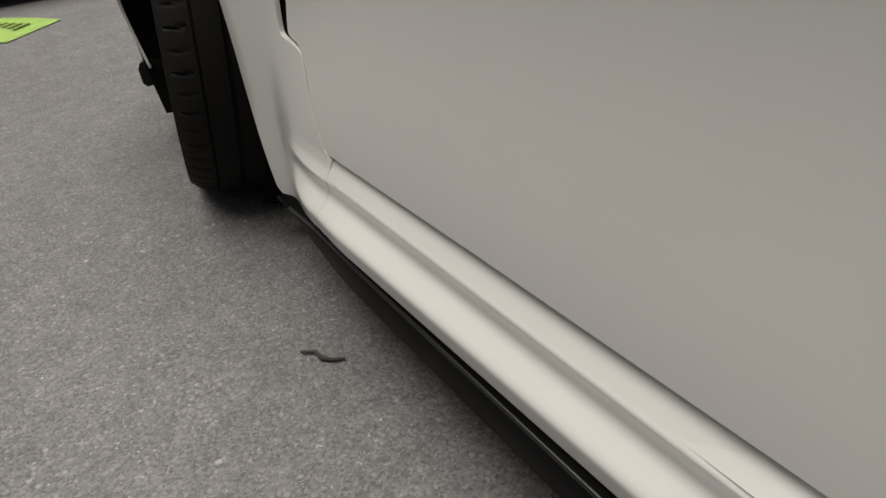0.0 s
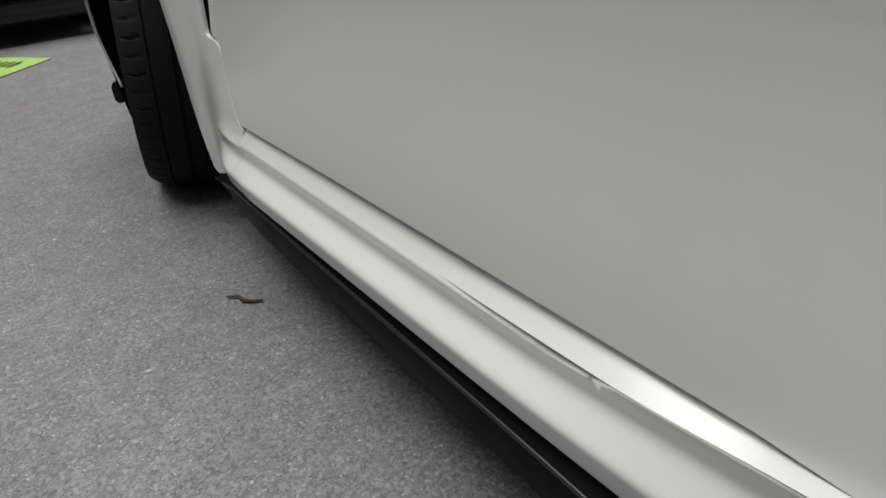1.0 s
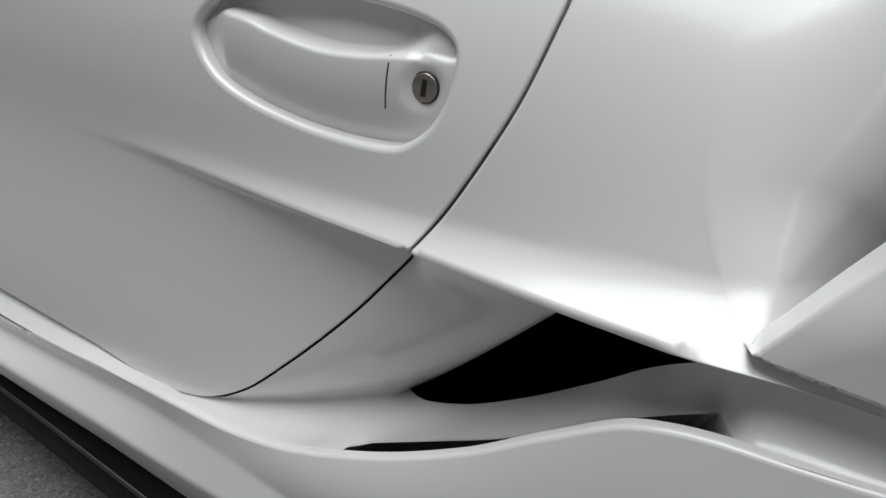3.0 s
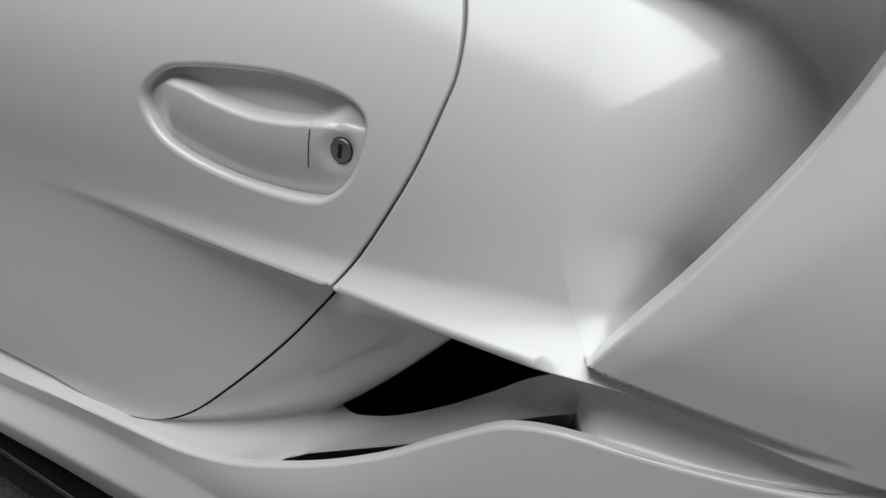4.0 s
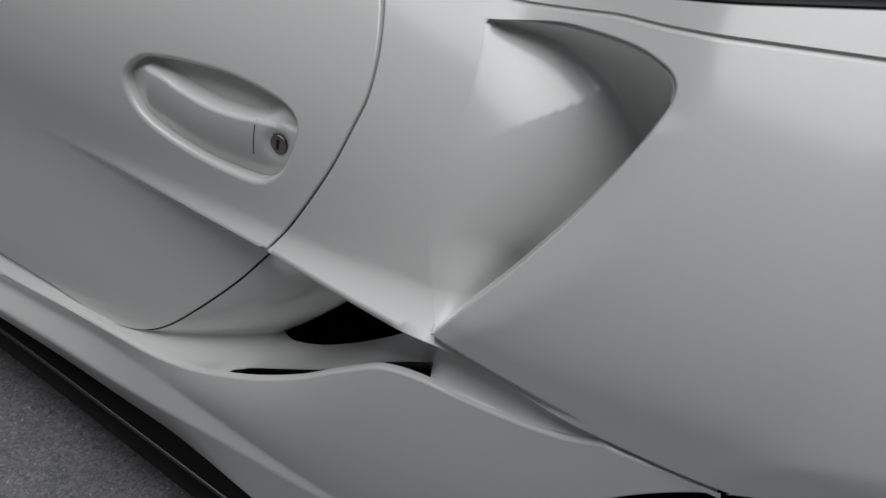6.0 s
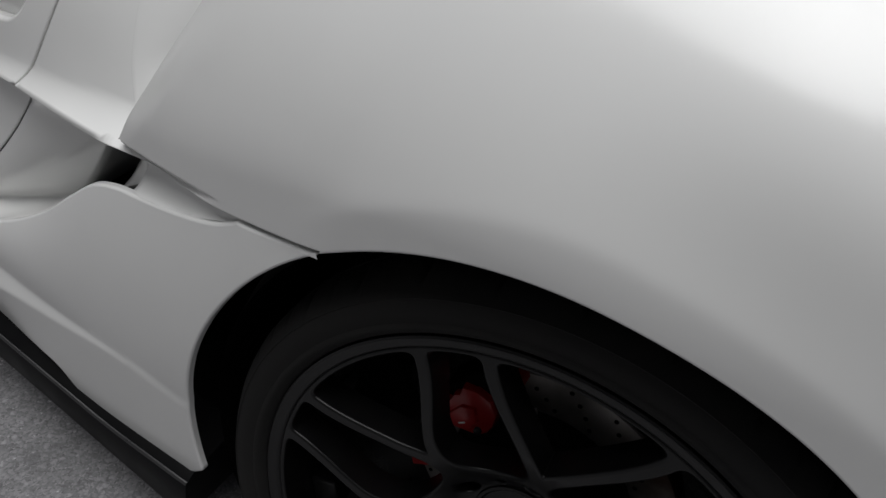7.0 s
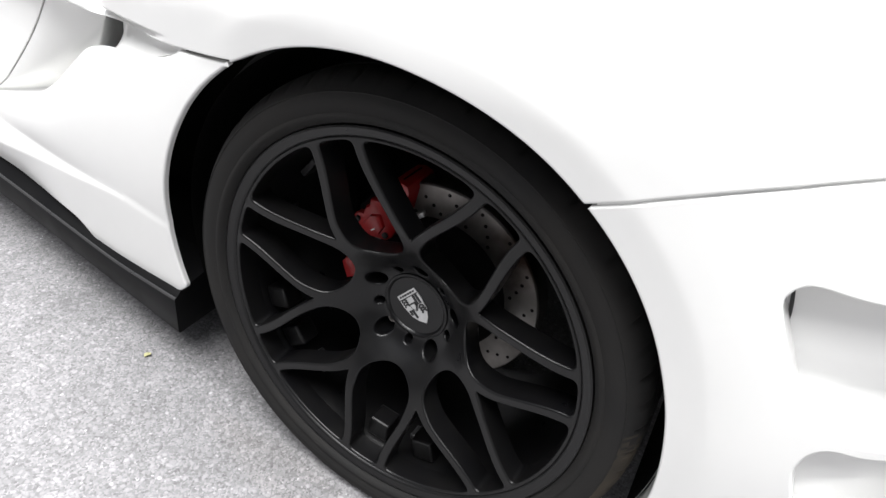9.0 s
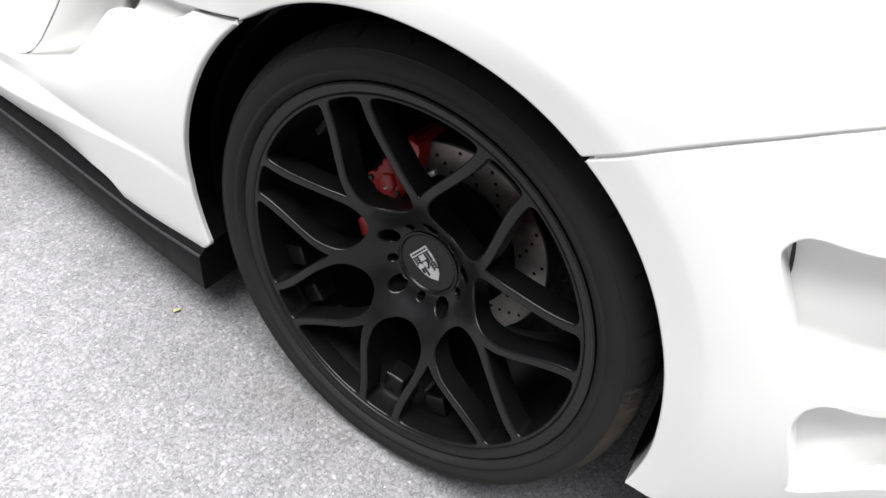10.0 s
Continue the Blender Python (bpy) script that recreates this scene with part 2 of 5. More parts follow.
def panel(name, outline, surf, mat, parent, holes=(), res=0.012, extra=None, gap=0.0018, r=0.0015, depth=0.012, label="", place=None, hole_r=None, hole_w=None):
    """A sheet y = surf(x, z) inside an outline, with holes, whose edges are rounded over and turn inwards by depth.
    place: an optional map from the flat (x, y, z) into the thing."""
    from mathutils.geometry import delaunay_2d_cdt
    loops = [outline - loop_normals(outline) * (gap + r)] + [h + loop_normals(h) * (gap + (hole_r or r)) * (1.0 if hole_w is None else hole_w[:, None]) for h in holes]
    lo, hi = loops[0].min(0), loops[0].max(0)
    gx, gz = np.meshgrid(np.arange(lo[0], hi[0], res), np.arange(lo[1], hi[1], res * 0.866))
    gx[1::2] += res / 2
    pts = np.stack([gx.ravel(), gz.ravel()], 1)
    if extra is not None:
        e = extra
        near = np.zeros(len(pts), bool)
        for k in range(0, len(pts), 2000):
            near[k:k + 2000] = (np.linalg.norm(pts[k:k + 2000, None] - e[None], axis=2).min(1) < res * 0.35)
        pts = np.concatenate([pts[~near], e])
    pts = pts[inside(pts, loops[0])]
    for h in loops[1:]:
        pts = pts[~inside(pts, h)]
    rim = np.concatenate(loops)
    near = np.zeros(len(pts), bool)
    for k in range(0, len(pts), 2000):
        near[k:k + 2000] = np.linalg.norm(pts[k:k + 2000, None] - rim[None], axis=2).min(1) < 0.003
    pts = pts[~near]
    flat = np.concatenate([rim, pts])
    edges, k = [], 0
    for l in loops:
        edges += [(k + i, k + (i + 1) % len(l)) for i in range(len(l))]
        k += len(l)
    vs, _, tris, origin, _, _ = delaunay_2d_cdt([Vector(p) for p in flat], edges, [], 0, 1e-7)
    v2 = np.array([(v.x, v.y) for v in vs])
    tri = np.array([t[:3] for t in tris])
    mid = v2[tri].mean(1)
    ok = inside(mid, loops[0])
    for h in loops[1:]:
        ok &= ~inside(mid, h)
    tri = tri[ok]
    a, b, c = v2[tri[:, 0]], v2[tri[:, 1]], v2[tri[:, 2]]
    turn = (b[:, 0] - a[:, 0]) * (c[:, 1] - a[:, 1]) - (b[:, 1] - a[:, 1]) * (c[:, 0] - a[:, 0])
    tri[turn < 0] = tri[turn < 0][:, ::-1]
    y = surf(v2[:, 0], v2[:, 1])
    verts = [np.stack([v2[:, 0], y, v2[:, 1]], 1)]
    norms = [slope_normals(surf, v2[:, 0], v2[:, 1])]
    faces = [tuple(map(int, t)) for t in tri]
    back = {}
    for i, o in enumerate(origin):
        for j in o:
            back[j] = i
    k, total, edge_r = 0, len(v2), r
    for n_loop, l in enumerate(loops):
        r = (hole_r or edge_r) if n_loop else edge_r
        n2 = loop_normals(l) * (1 if n_loop == 0 else -1)
        idx = [back.get(k + i, k + i) for i in range(len(l))]
        k += len(l)
        y0 = surf(l[:, 0], l[:, 1])
        nf = slope_normals(surf, l[:, 0], l[:, 1])
        out3 = np.stack([n2[:, 0], np.zeros(len(l)), n2[:, 1]], 1)
        rows = [idx]
        for off, dy, w in ((0.38, 0.076, 0.38), (0.71, 0.29, 0.71), (0.92, 0.62, 0.92), (1.0, 1.0, 1.0), (1.0, depth / max(r, 1e-6), 1.0)):
            rw = np.full(len(l), r) * (hole_w if n_loop and hole_w is not None else 1.0)
            p = l + n2 * (rw * off)[:, None]
            verts.append(np.stack([p[:, 0], y0 + rw * dy, p[:, 1]], 1))
            w = np.where(rw > 1e-5, w, 0.0)[:, None]
            nn = nf * np.sqrt(np.maximum(0.0, 1 - w * w)) + out3 * w
            norms.append(nn / (np.linalg.norm(nn, axis=1)[:, None] + 1e-9))
            rows.append(list(range(total, total + len(l))))
            total += len(l)
        for ra, rb in zip(rows, rows[1:]):
            for i in range(len(l)):
                j = (i + 1) % len(l)
                f = (ra[i], rb[i], rb[j], ra[j])
                faces.append(f if n_loop == 0 else f[::-1])
    verts, norms = np.concatenate(verts), np.concatenate(norms)
    if place is not None:
        m = np.array(place)
        verts = verts @ m[:3, :3].T + m[:3, 3]
        norms = norms @ m[:3, :3].T
    return mesh_part(name, verts, faces, mat, parent, label, norms)


def grid_mesh(rows, closed=False):
    """Vertices and faces of a sheet over rows of points (outer side towards the left of the rows' travel)."""
    r, c = len(rows), len(rows[0])
    verts = np.concatenate([np.asarray(row, float) for row in rows])
    faces = []
    for i in range(r - 1):
        for j in range(c if closed else c - 1):
            k = (j + 1) % c
            faces.append((i * c + j, i * c + k, (i + 1) * c + k, (i + 1) * c + j))
    return verts, faces


def turned(profile, segments=96, axis_at=(0, 0, 0)):
    """Vertices and faces of a profile of (radius, y) turned round the y axis."""
    rows = []
    for i in range(segments):
        a = 2 * math.pi * i / segments
        rows.append([(axis_at[0] + rr * math.cos(a), axis_at[1] + yy, axis_at[2] + rr * math.sin(a)) for rr, yy in profile])
    verts = np.array([p for row in rows for p in row])
    c = len(profile)
    faces = []
    for i in range(segments):
        k = (i + 1) % segments
        for j in range(c - 1):
            faces.append((i * c + j, k * c + j, k * c + j + 1, i * c + j + 1))
    return verts, faces


def box_bm(lo, hi, bevel=0.0, segments=2):
    bm = bmesh.new()
    bmesh.ops.create_cube(bm, size=1)
    lo, hi = Vector(lo), Vector(hi)
    for v in bm.verts:
        v.co = Vector([(lo[i] + hi[i]) / 2 + v.co[i] * (hi[i] - lo[i]) for i in range(3)])
    if bevel:
        bmesh.ops.bevel(bm, geom=bm.edges[:], offset=bevel, segments=segments, profile=0.5, affect="EDGES")
    return bm


# ---- the ground ----
bm = bmesh.new()
bmesh.ops.create_grid(bm, x_segments=2, y_segments=2, size=600)
for v in bm.verts:
    v.co.z = 0.024 + 0.0125 * v.co.x
part("ground", bm, ASPHALT, None)
tagged(bpy.data.objects["ground"], "worn grey asphalt with pale grit and dark stains", "asphalt", kind="structure")

# ---- the white car: shared lines of its side ----
CAR = thing("sports_car", "white sports car with black wheels, side intakes and black skirt blades", "car")

strake_z = through_points([-1.2, -1.0, -0.86, -0.76, -0.656, -0.56, -0.454, -0.35, -0.295, -0.203], [0.510, 0.515, 0.520, 0.524, 0.532, 0.543, 0.557, 0.567, 0.576, 0.595])
strake_y = through_points([-1.2, -1.0, -0.9, -0.76, -0.656, -0.56, -0.454, -0.295], [0.058, 0.057, 0.054, 0.044, 0.033, 0.015, -0.004, -0.026])
quarter_y = through_points([-0.66, -0.56, -0.454, -0.295, -0.2, 0.0, 0.17, 0.34, 0.45, 0.6, 0.8, 1.0], [0.035, 0.018, -0.004, -0.026, -0.034, -0.036, -0.022, 0.010, 0.035, 0.085, 0.19, 0.36])
pod_z = through_points([-2.1, -1.93, -1.86, -1.82, -1.785, -1.7, -1.2, -1.1, -0.95, -0.86, -0.80, -0.745, -0.66, -0.582, -0.53, -0.49, -0.455, -0.42, -0.39, -0.33, -0.30, -0.285],
                       [0.215, 0.228, 0.243, 0.249, 0.253, 0.2585, 0.260, 0.268, 0.286, 0.303, 0.311, 0.326, 0.369, 0.424, 0.472, 0.505, 0.518, 0.5255, 0.533, 0.553, 0.570, 0.583])
pod_y = through_points([-2.1, -1.95, -1.8, -1.2, -0.95, -0.86, -0.745, -0.582, -0.49, -0.3, -0.2], [0.032, 0.030, 0.024, 0.020, 0.016, 0.009, 0.006, 0.0, -0.003, -0.024, -0.033])


def door_base(x, z):
    """The car's side without its strake: flared at the foot, upright above, rolling over at the shoulder."""
    foot = 0.026 * smooth((0.52 - z) / 0.26)
    top = 2.3 * np.maximum(0, z - 0.56) ** 2.1
    front = 0.012 * np.clip((-1.35 - x) / 0.5, 0, 1.3) ** 2
    return 0.058 - foot + top + front * smooth((z - 0.2) / 0.3)


def side(x, z):
    """Door and the panel behind it: the side with the strake growing out of it."""
    x, z = np.asarray(x, float), np.asarray(z, float)
    base = door_base(x, z)
    zs, ys = strake_z(x), strake_y(x)
    out = np.maximum(0, door_base(x, zs) - ys)
    w = 0.014 + 0.30 * out
    rise = np.maximum(0, z - zs)
    above = (0.37 * np.clip(1 - rise / w, 0, 1) ** 1.7 + 0.63 * np.exp(-1.4 * rise / (0.024 + 1.25 * out))) * smooth((z - zs + 0.012) / 0.012)
    fade = smooth((x + 1.12) / 0.28)
    return base - out * above * fade


crease_r = through_points([-40, 1, 8, 20, 45, 56, 63, 76, 88, 99, 113, 129], [0.374, 0.369, 0.3655, 0.3635, 0.363, 0.362, 0.361, 0.361, 0.362, 0.366, 0.368, 0.368])


def quarter(x, z):
    """The wide rear wing, which stands proud of the panel in front of it."""
    x, z = np.asarray(x, float), np.asarray(z, float)
    raw = quarter_y(x) + (1.157 + 0.35 * smooth((x + 0.5) / 0.45)) * np.maximum(0, z - 0.585 - 0.075 * smooth((x + 0.5) / 0.45)) ** 1.7
    d = np.hypot(x - 0.004, z - 0.33)
    flare = smooth((0.56 - d) / 0.19) * smooth((x + 0.1) / 0.2)
    out = -0.027 - 0.007 * np.log1p(np.exp(np.clip(-(raw + 0.027) / 0.007, -30, 30)))
    raw = raw * (1 - flare) + out * flare
    a = np.degrees(np.arctan2(z - 0.33, x - 0.004))
    band = (crease_r(a) - d) / 0.0025
    inner = 0.0025 * np.where(band > 30, band, np.log1p(np.exp(np.minimum(band, 30))))
    outer = inner - 0.0025 * band
    raw = raw + (0.07 * inner + 0.13 * outer * np.exp(-outer / 0.09)) * smooth((x + 0.245) / 0.06)
    raw = raw + 0.012 * smooth((0.45 - z) / 0.3) * smooth((x - 0.2) / 0.2)
    x0 = -0.535 - 0.2 * smooth((0.80 - z) / 0.1)
    s = smooth((x - x0) / 0.2)
    return side(x, z) * (1 - s) + raw * s


# outlines in the side view
SEAM_LOW = [(-1.0, 0.2865), (-0.955, 0.2835), (-0.923, 0.283), (-0.880, 0.288), (-0.839, 0.304), (-0.799, 0.334), (-0.759, 0.380), (-0.727, 0.421), (-0.702, 0.456), (-0.683, 0.486), (-0.667, 0.512)]
SEAM_UP = [(-0.656, 0.533), (-0.64, 0.566), (-0.6243, 0.6058), (-0.6138, 0.6405), (-0.6079, 0.6788), (-0.6069, 0.7032), (-0.6154, 0.7352), (-0.6312, 0.7651), (-0.6475, 0.7852), (-0.6711, 0.8062)]
door_seam = spline(SEAM_LOW + SEAM_UP)
door_front = [(-1.885, 0.62), (-1.874, 0.50), (-1.868, 0.436), (-1.864, 0.401), (-1.856, 0.391), (-1.824, 0.380), (-1.798, 0.33), (-1.765, 0.281)]
HANDLE = [(-0.879, 0.627), (-0.866, 0.648), (-0.84, 0.657), (-0.80, 0.664), (-0.750, 0.669), (-0.700, 0.667), (-0.674, 0.660), (-0.6645, 0.646), (-0.666, 0.618), (-0.678, 0.599), (-0.700, 0.588), (-0.759, 0.584), (-0.819, 0.589), (-0.858, 0.602)]
handle_loop = loop_of(spline(HANDLE, 0.0025, closed=True))
ARCH_AT, ARCH_R = (0.004, 0.33), 0.3265


arch_r = through_points([-45, -11.3, -5.4, 0.7, 8.7, 15.6, 21, 30, 58, 72, 88, 99, 113, 126, 130, 155, 180, 205], [0.345, 0.3388, 0.3362, 0.3339, 0.3298, 0.3273, 0.3262, 0.3248, 0.3265, 0.328, 0.3285, 0.330, 0.333, 0.336, 0.338, 0.3415, 0.3475, 0.352])


def arch_run(cx, cz, rr, a0, a1, n=90):
    a = np.radians(np.linspace(a0, a1, n))
    if cx > -1:
        rr = rr + arch_r(np.degrees(a)) - 0.3265
    return np.stack([cx + rr * np.cos(a), cz + rr * np.sin(a)], 1)


def lines_by(fx, x0, x1, offsets, step=0.006):
    xs = np.arange(x0, x1, step)
    return np.concatenate([np.stack([xs, fx(xs) + o], 1) for o in offsets])


STRAKE_ROWS = lines_by(strake_z, -1.1, -0.39, (-0.018, -0.012, -0.009, -0.006, -0.003, 0.0, 0.003, 0.006, 0.009, 0.013, 0.017, 0.021, 0.026, 0.032))

# door
belt = dense([(-0.6711, 0.8062), (-1.2, 0.799), (-1.90, 0.785)], 0.01)
door_outline = loop_of(door_seam, belt, dense([(-1.90, 0.785), (-1.885, 0.62)]), spline(door_front), dense([(-1.765, 0.281), (-1.5, 0.285), (-1.0, 0.2865)], 0.006))
door = panel("door", door_outline, side, PAINT, CAR, holes=[handle_loop[::1]], extra=STRAKE_ROWS, gap=0.0010, r=0.0020, depth=0.02, hole_r=0.0055, label="white door with a recessed handle")

# rear wing in one piece, with the upper intake let into it behind the door
fin = spline([(-0.457, 0.566), (-0.438, 0.605), (-0.422, 0.635), (-0.402, 0.676), (-0.384, 0.716), (-0.369, 0.758), (-0.361, 0.787), (-0.359, 0.802), (-0.363, 0.811), (-0.376, 0.8155), (-0.403, 0.816), (-0.458, 0.8070), (-0.502, 0.7965), (-0.538, 0.7875)], 0.003)
run = np.r_[0, np.cumsum(np.linalg.norm(np.diff(fin, axis=0), axis=1))]
run = run / run[-1]
floor_edge = spline([(-0.4575, 0.5665), (-0.475, 0.582), (-0.495, 0.61), (-0.508, 0.65), (-0.5135, 0.69), (-0.517, 0.725), (-0.523, 0.755), (-0.530, 0.773), (-0.538, 0.7875)], 0.003)
fin_cut = fin[fin[:, 1] > 0.5695]
fin_cut = np.concatenate([[floor_edge[0]], fin_cut])
intake_loop = loop_of(fin, dense([(-0.538, 0.7875), (-0.75, 0.785), (-0.75, 0.45), (-0.457, 0.45), (-0.457, 0.566)], 0.02))
facet = through_points([0, 0.1, 0.3, 0.45, 0.6, 1.0], [0.010, 0.022, 0.034, 0.038, 0.03, 0.03])
facet_y = through_points([0, 0.08, 0.15, 0.3, 0.40, 0.50, 0.58, 0.66, 1.0], [0.001, 0.005, 0.009, 0.011, 0.0085, 0.004, 0.0012, 0.0, 0.0])


def to_curve(p, curve, values=None):
    """Distance to a curve, and a value carried along it."""
    dist, out = np.empty(len(p)), np.empty(len(p))
    for k in range(0, len(p), 3000):
        dd = np.linalg.norm(p[k:k + 3000, None] - curve[None], axis=2)
        dist[k:k + 3000] = dd.min(1)
        if values is not None:
            near = np.exp(-(dd - dd.min(1)[:, None]) / 0.012)
            out[k:k + 3000] = (near * values[None]).sum(1) / near.sum(1)
    return dist, out


def wing(x, z):
    """The wing behind the intake's edge, with a soft facet along it, and the door's line ahead of it."""
    x, z = np.asarray(x, float), np.asarray(z, float)
    p = np.stack([x.ravel(), z.ravel()], 1)
    near = (p[:, 0] > -0.76) & (p[:, 0] < -0.30)
    out = np.array(quarter(p[:, 0], p[:, 1]))
    if near.any():
        q = p[near]
        dist, along = to_curve(q, fin, run)
        within = inside(q, intake_loop) & ((dist > 0.0035) | (q[:, 1] < 0.72))
        t = np.clip(1 - dist / facet(along), 0, 1)
        skin = quarter(q[:, 0], q[:, 1]) + facet_y(along) * t ** 1.6
        root = (1 - smooth((q[:, 1] - strake_z(q[:, 0]) - 0.0092) / 0.0022)) * (1 - smooth((q[:, 0] + 0.41) / 0.10))
        skin = skin * (1 - root) + side(q[:, 0], q[:, 1]) * root
        out[near] = np.where(within, side(q[:, 0], q[:, 1]), skin)
    return out.reshape(x.shape)


fin_top = fin[np.argmax(fin[:, 0]):][::-1]
fin_fine, floor_fine = dense(fin, 0.0005), dense(floor_edge, 0.0005)


def intake_floor(x, z):
    """The door's line carried on behind the wing's edge, sinking as it goes, under a wall that falls inwards from the shoulder."""
    x, z = np.asarray(x, float), np.asarray(z, float)
    p = np.stack([x.ravel(), z.ravel()], 1)
    ahead, behind_it = to_curve(p, floor_fine)[0], to_curve(p, fin_fine)[0]
    beyond = ~inside(p, intake_loop)
    t = np.where(beyond, 1.0, ahead / (ahead + behind_it + 1e-6))
    sink = np.where(beyond, 1 + np.minimum(1.9 * behind_it / (ahead + 1e-6), 1.6), t ** 1.9)
    far = smooth(np.hypot(p[:, 0] + 0.457, p[:, 1] - 0.566) / 0.07)
    depth = (0.030 + 0.012 * smooth((p[:, 1] - 0.6) / 0.2)) * far
    out = side(p[:, 0], p[:, 1]) + 0.0006 * smooth(t / 0.2) + depth * sink
    zf = np.interp(p[:, 0], fin_top[:, 0], fin_top[:, 1])
    wall = quarter(p[:, 0], zf) + 0.0045 * smooth((p[:, 0] + 0.538) / 0.02) + 1.15 * np.maximum(0, zf - p[:, 1])
    soft = 0.003 + 0.040 * smooth((p[:, 0] + 0.50) / 0.11)
    h = np.clip(0.5 + 0.5 * (wall - out) / soft, 0, 1)
    out = wall * (1 - h) + out * h - soft * h * (1 - h)
    skin = quarter(p[:, 0], p[:, 1]) + 0.0007 + 0.0038 * smooth((p[:, 0] + 0.538) / 0.02)
    out = np.where(beyond, np.maximum(out, skin + 1.2 * behind_it), out)
    return out.reshape(x.shape)


pillar_seam = spline([(-0.5585, 0.8100), (-0.539, 0.8070), (-0.509, 0.8090), (-0.464, 0.8190), (-0.423, 0.83), (-0.388, 0.837), (-0.335, 0.848), (-0.2, 0.874)], 0.006)
xs = np.linspace(-0.2105, -0.656, 110)
wing_foot = np.stack([xs, strake_z(xs) - 0.004 * smooth((-0.4 - xs) / 0.1)], 1)
bumper_seam = spline([(0.1728, 0.6105), (0.19, 0.6205), (0.2075, 0.6306), (0.2315, 0.6450), (0.2685, 0.6655), (0.305, 0.6830), (0.344, 0.6995), (0.5, 0.76), (0.7, 0.80)], 0.006)
wing_outline = loop_of(spline(SEAM_UP), dense([(-0.6711, 0.8062), (-0.61, 0.8080), (-0.5585, 0.8100)]), pillar_seam, dense([(-0.2, 0.874), (0.2, 0.925), (0.7, 0.9), (0.7, 0.80)], 0.012),
                       bumper_seam[::-1], arch_run(*ARCH_AT, ARCH_R, 59.1, 129.3), wing_foot)
RING = np.concatenate([arch_run(0.004, 0.33, q, -35, 200, 160) for q in (0.334, 0.340, 0.346, 0.351, 0.3545, 0.358, 0.3615, 0.365, 0.3685, 0.372, 0.376, 0.382)])
d = np.gradient(fin, axis=0)
d /= np.linalg.norm(d, axis=1)[:, None]
fin_n = np.stack([-d[:, 1], d[:, 0]], 1)
FIN_ROWS = np.concatenate([fin + fin_n * o for o in (-0.03, -0.024, -0.018, -0.013, -0.009, -0.006, -0.003, -0.0012, 0.0)])
BASE_ROWS = lines_by(strake_z, -0.459, -0.31, (0.002, 0.005, 0.0075, 0.0088, 0.0096, 0.0104, 0.0112, 0.0120, 0.0135, 0.016), 0.003)
mouth = loop_of(fin_cut, floor_edge[::-1])
lip = to_curve(mouth, fin_cut)[0]
lip = smooth((to_curve(mouth, floor_edge)[0] - 0.001) / 0.006) * (lip < 1e-6) * smooth((np.hypot(mouth[:, 0] + 0.538, mouth[:, 1] - 0.7875) - 0.01) / 0.07)
behind = fin_cut[2:] + np.array([(0.11, 0.0)]) * smooth((np.arange(len(fin_cut) - 2) + 2) / 4)[:, None] + np.array([(0, 0.05)]) * smooth((fin_cut[2:, 1:] - 0.74) / 0.06)
panel("intake_floor", loop_of(np.array([(-0.459, 0.5652), (-0.449, 0.5625)]), behind, dense([(-0.475, 0.853), (-0.538, 0.7875)], 0.01), floor_edge[::-1]),
      intake_floor, PAINT, CAR, gap=0.0, r=0.00005, depth=0.00005, res=0.0045, extra=np.concatenate([fin + fin_n * o for o in (-0.005, -0.0025, 0.0, 0.0025, 0.005)]))
panel("rear_wing", wing_outline, wing, PAINT, CAR, holes=[mouth], hole_r=0.0024, hole_w=lip, extra=np.concatenate([RING, STRAKE_ROWS, FIN_ROWS, BASE_ROWS]), gap=0.0012, r=0.0026, depth=0.022, label="wide white rear wing with an upper intake")

# strip between the wing and the side glass
glass_edge = spline([(-0.72, 0.8075), (-0.655, 0.8085), (-0.59, 0.8105), (-0.565, 0.8125), (-0.516, 0.8215), (-0.426, 0.8435), (-0.328, 0.870), (-0.2, 0.905)], 0.006)
pillar_outline = loop_of(pillar_seam + (0, 0.0005), dense([(-0.2, 0.8745), (-0.2, 0.905)]), glass_edge[::-1][glass_edge[::-1][:, 0] > -0.525])
rows = []
for x, z in pillar_seam:
    zz = z + np.linspace(-0.006, 0.006 * float(smooth((x + 0.555) / 0.05)), 5)
    rows.append(np.stack([np.full(5, x), quarter(np.full(5, x), zz) + 0.003, zz], 1))
vv, ff = grid_mesh(rows)
mesh_part("seam_strip", vv, ff, PAINT, CAR)
panel("roof_pillar", pillar_outline, quarter, PAINT, CAR, gap=0.0002, r=0.0006, depth=0.012)


rows = []
for x, z in bumper_seam[2:-8]:
    zz = z + np.linspace(-0.007, 0.007, 5)
    rows.append(np.stack([np.full(5, x - 0.002), quarter(np.full(5, x), zz) + 0.0032, zz], 1))
vv, ff = grid_mesh(rows)
mesh_part("seam_strip", vv, ff, PAINT, CAR)


def bumper_side(x, z):
    return quarter(x, z) + 0.0005


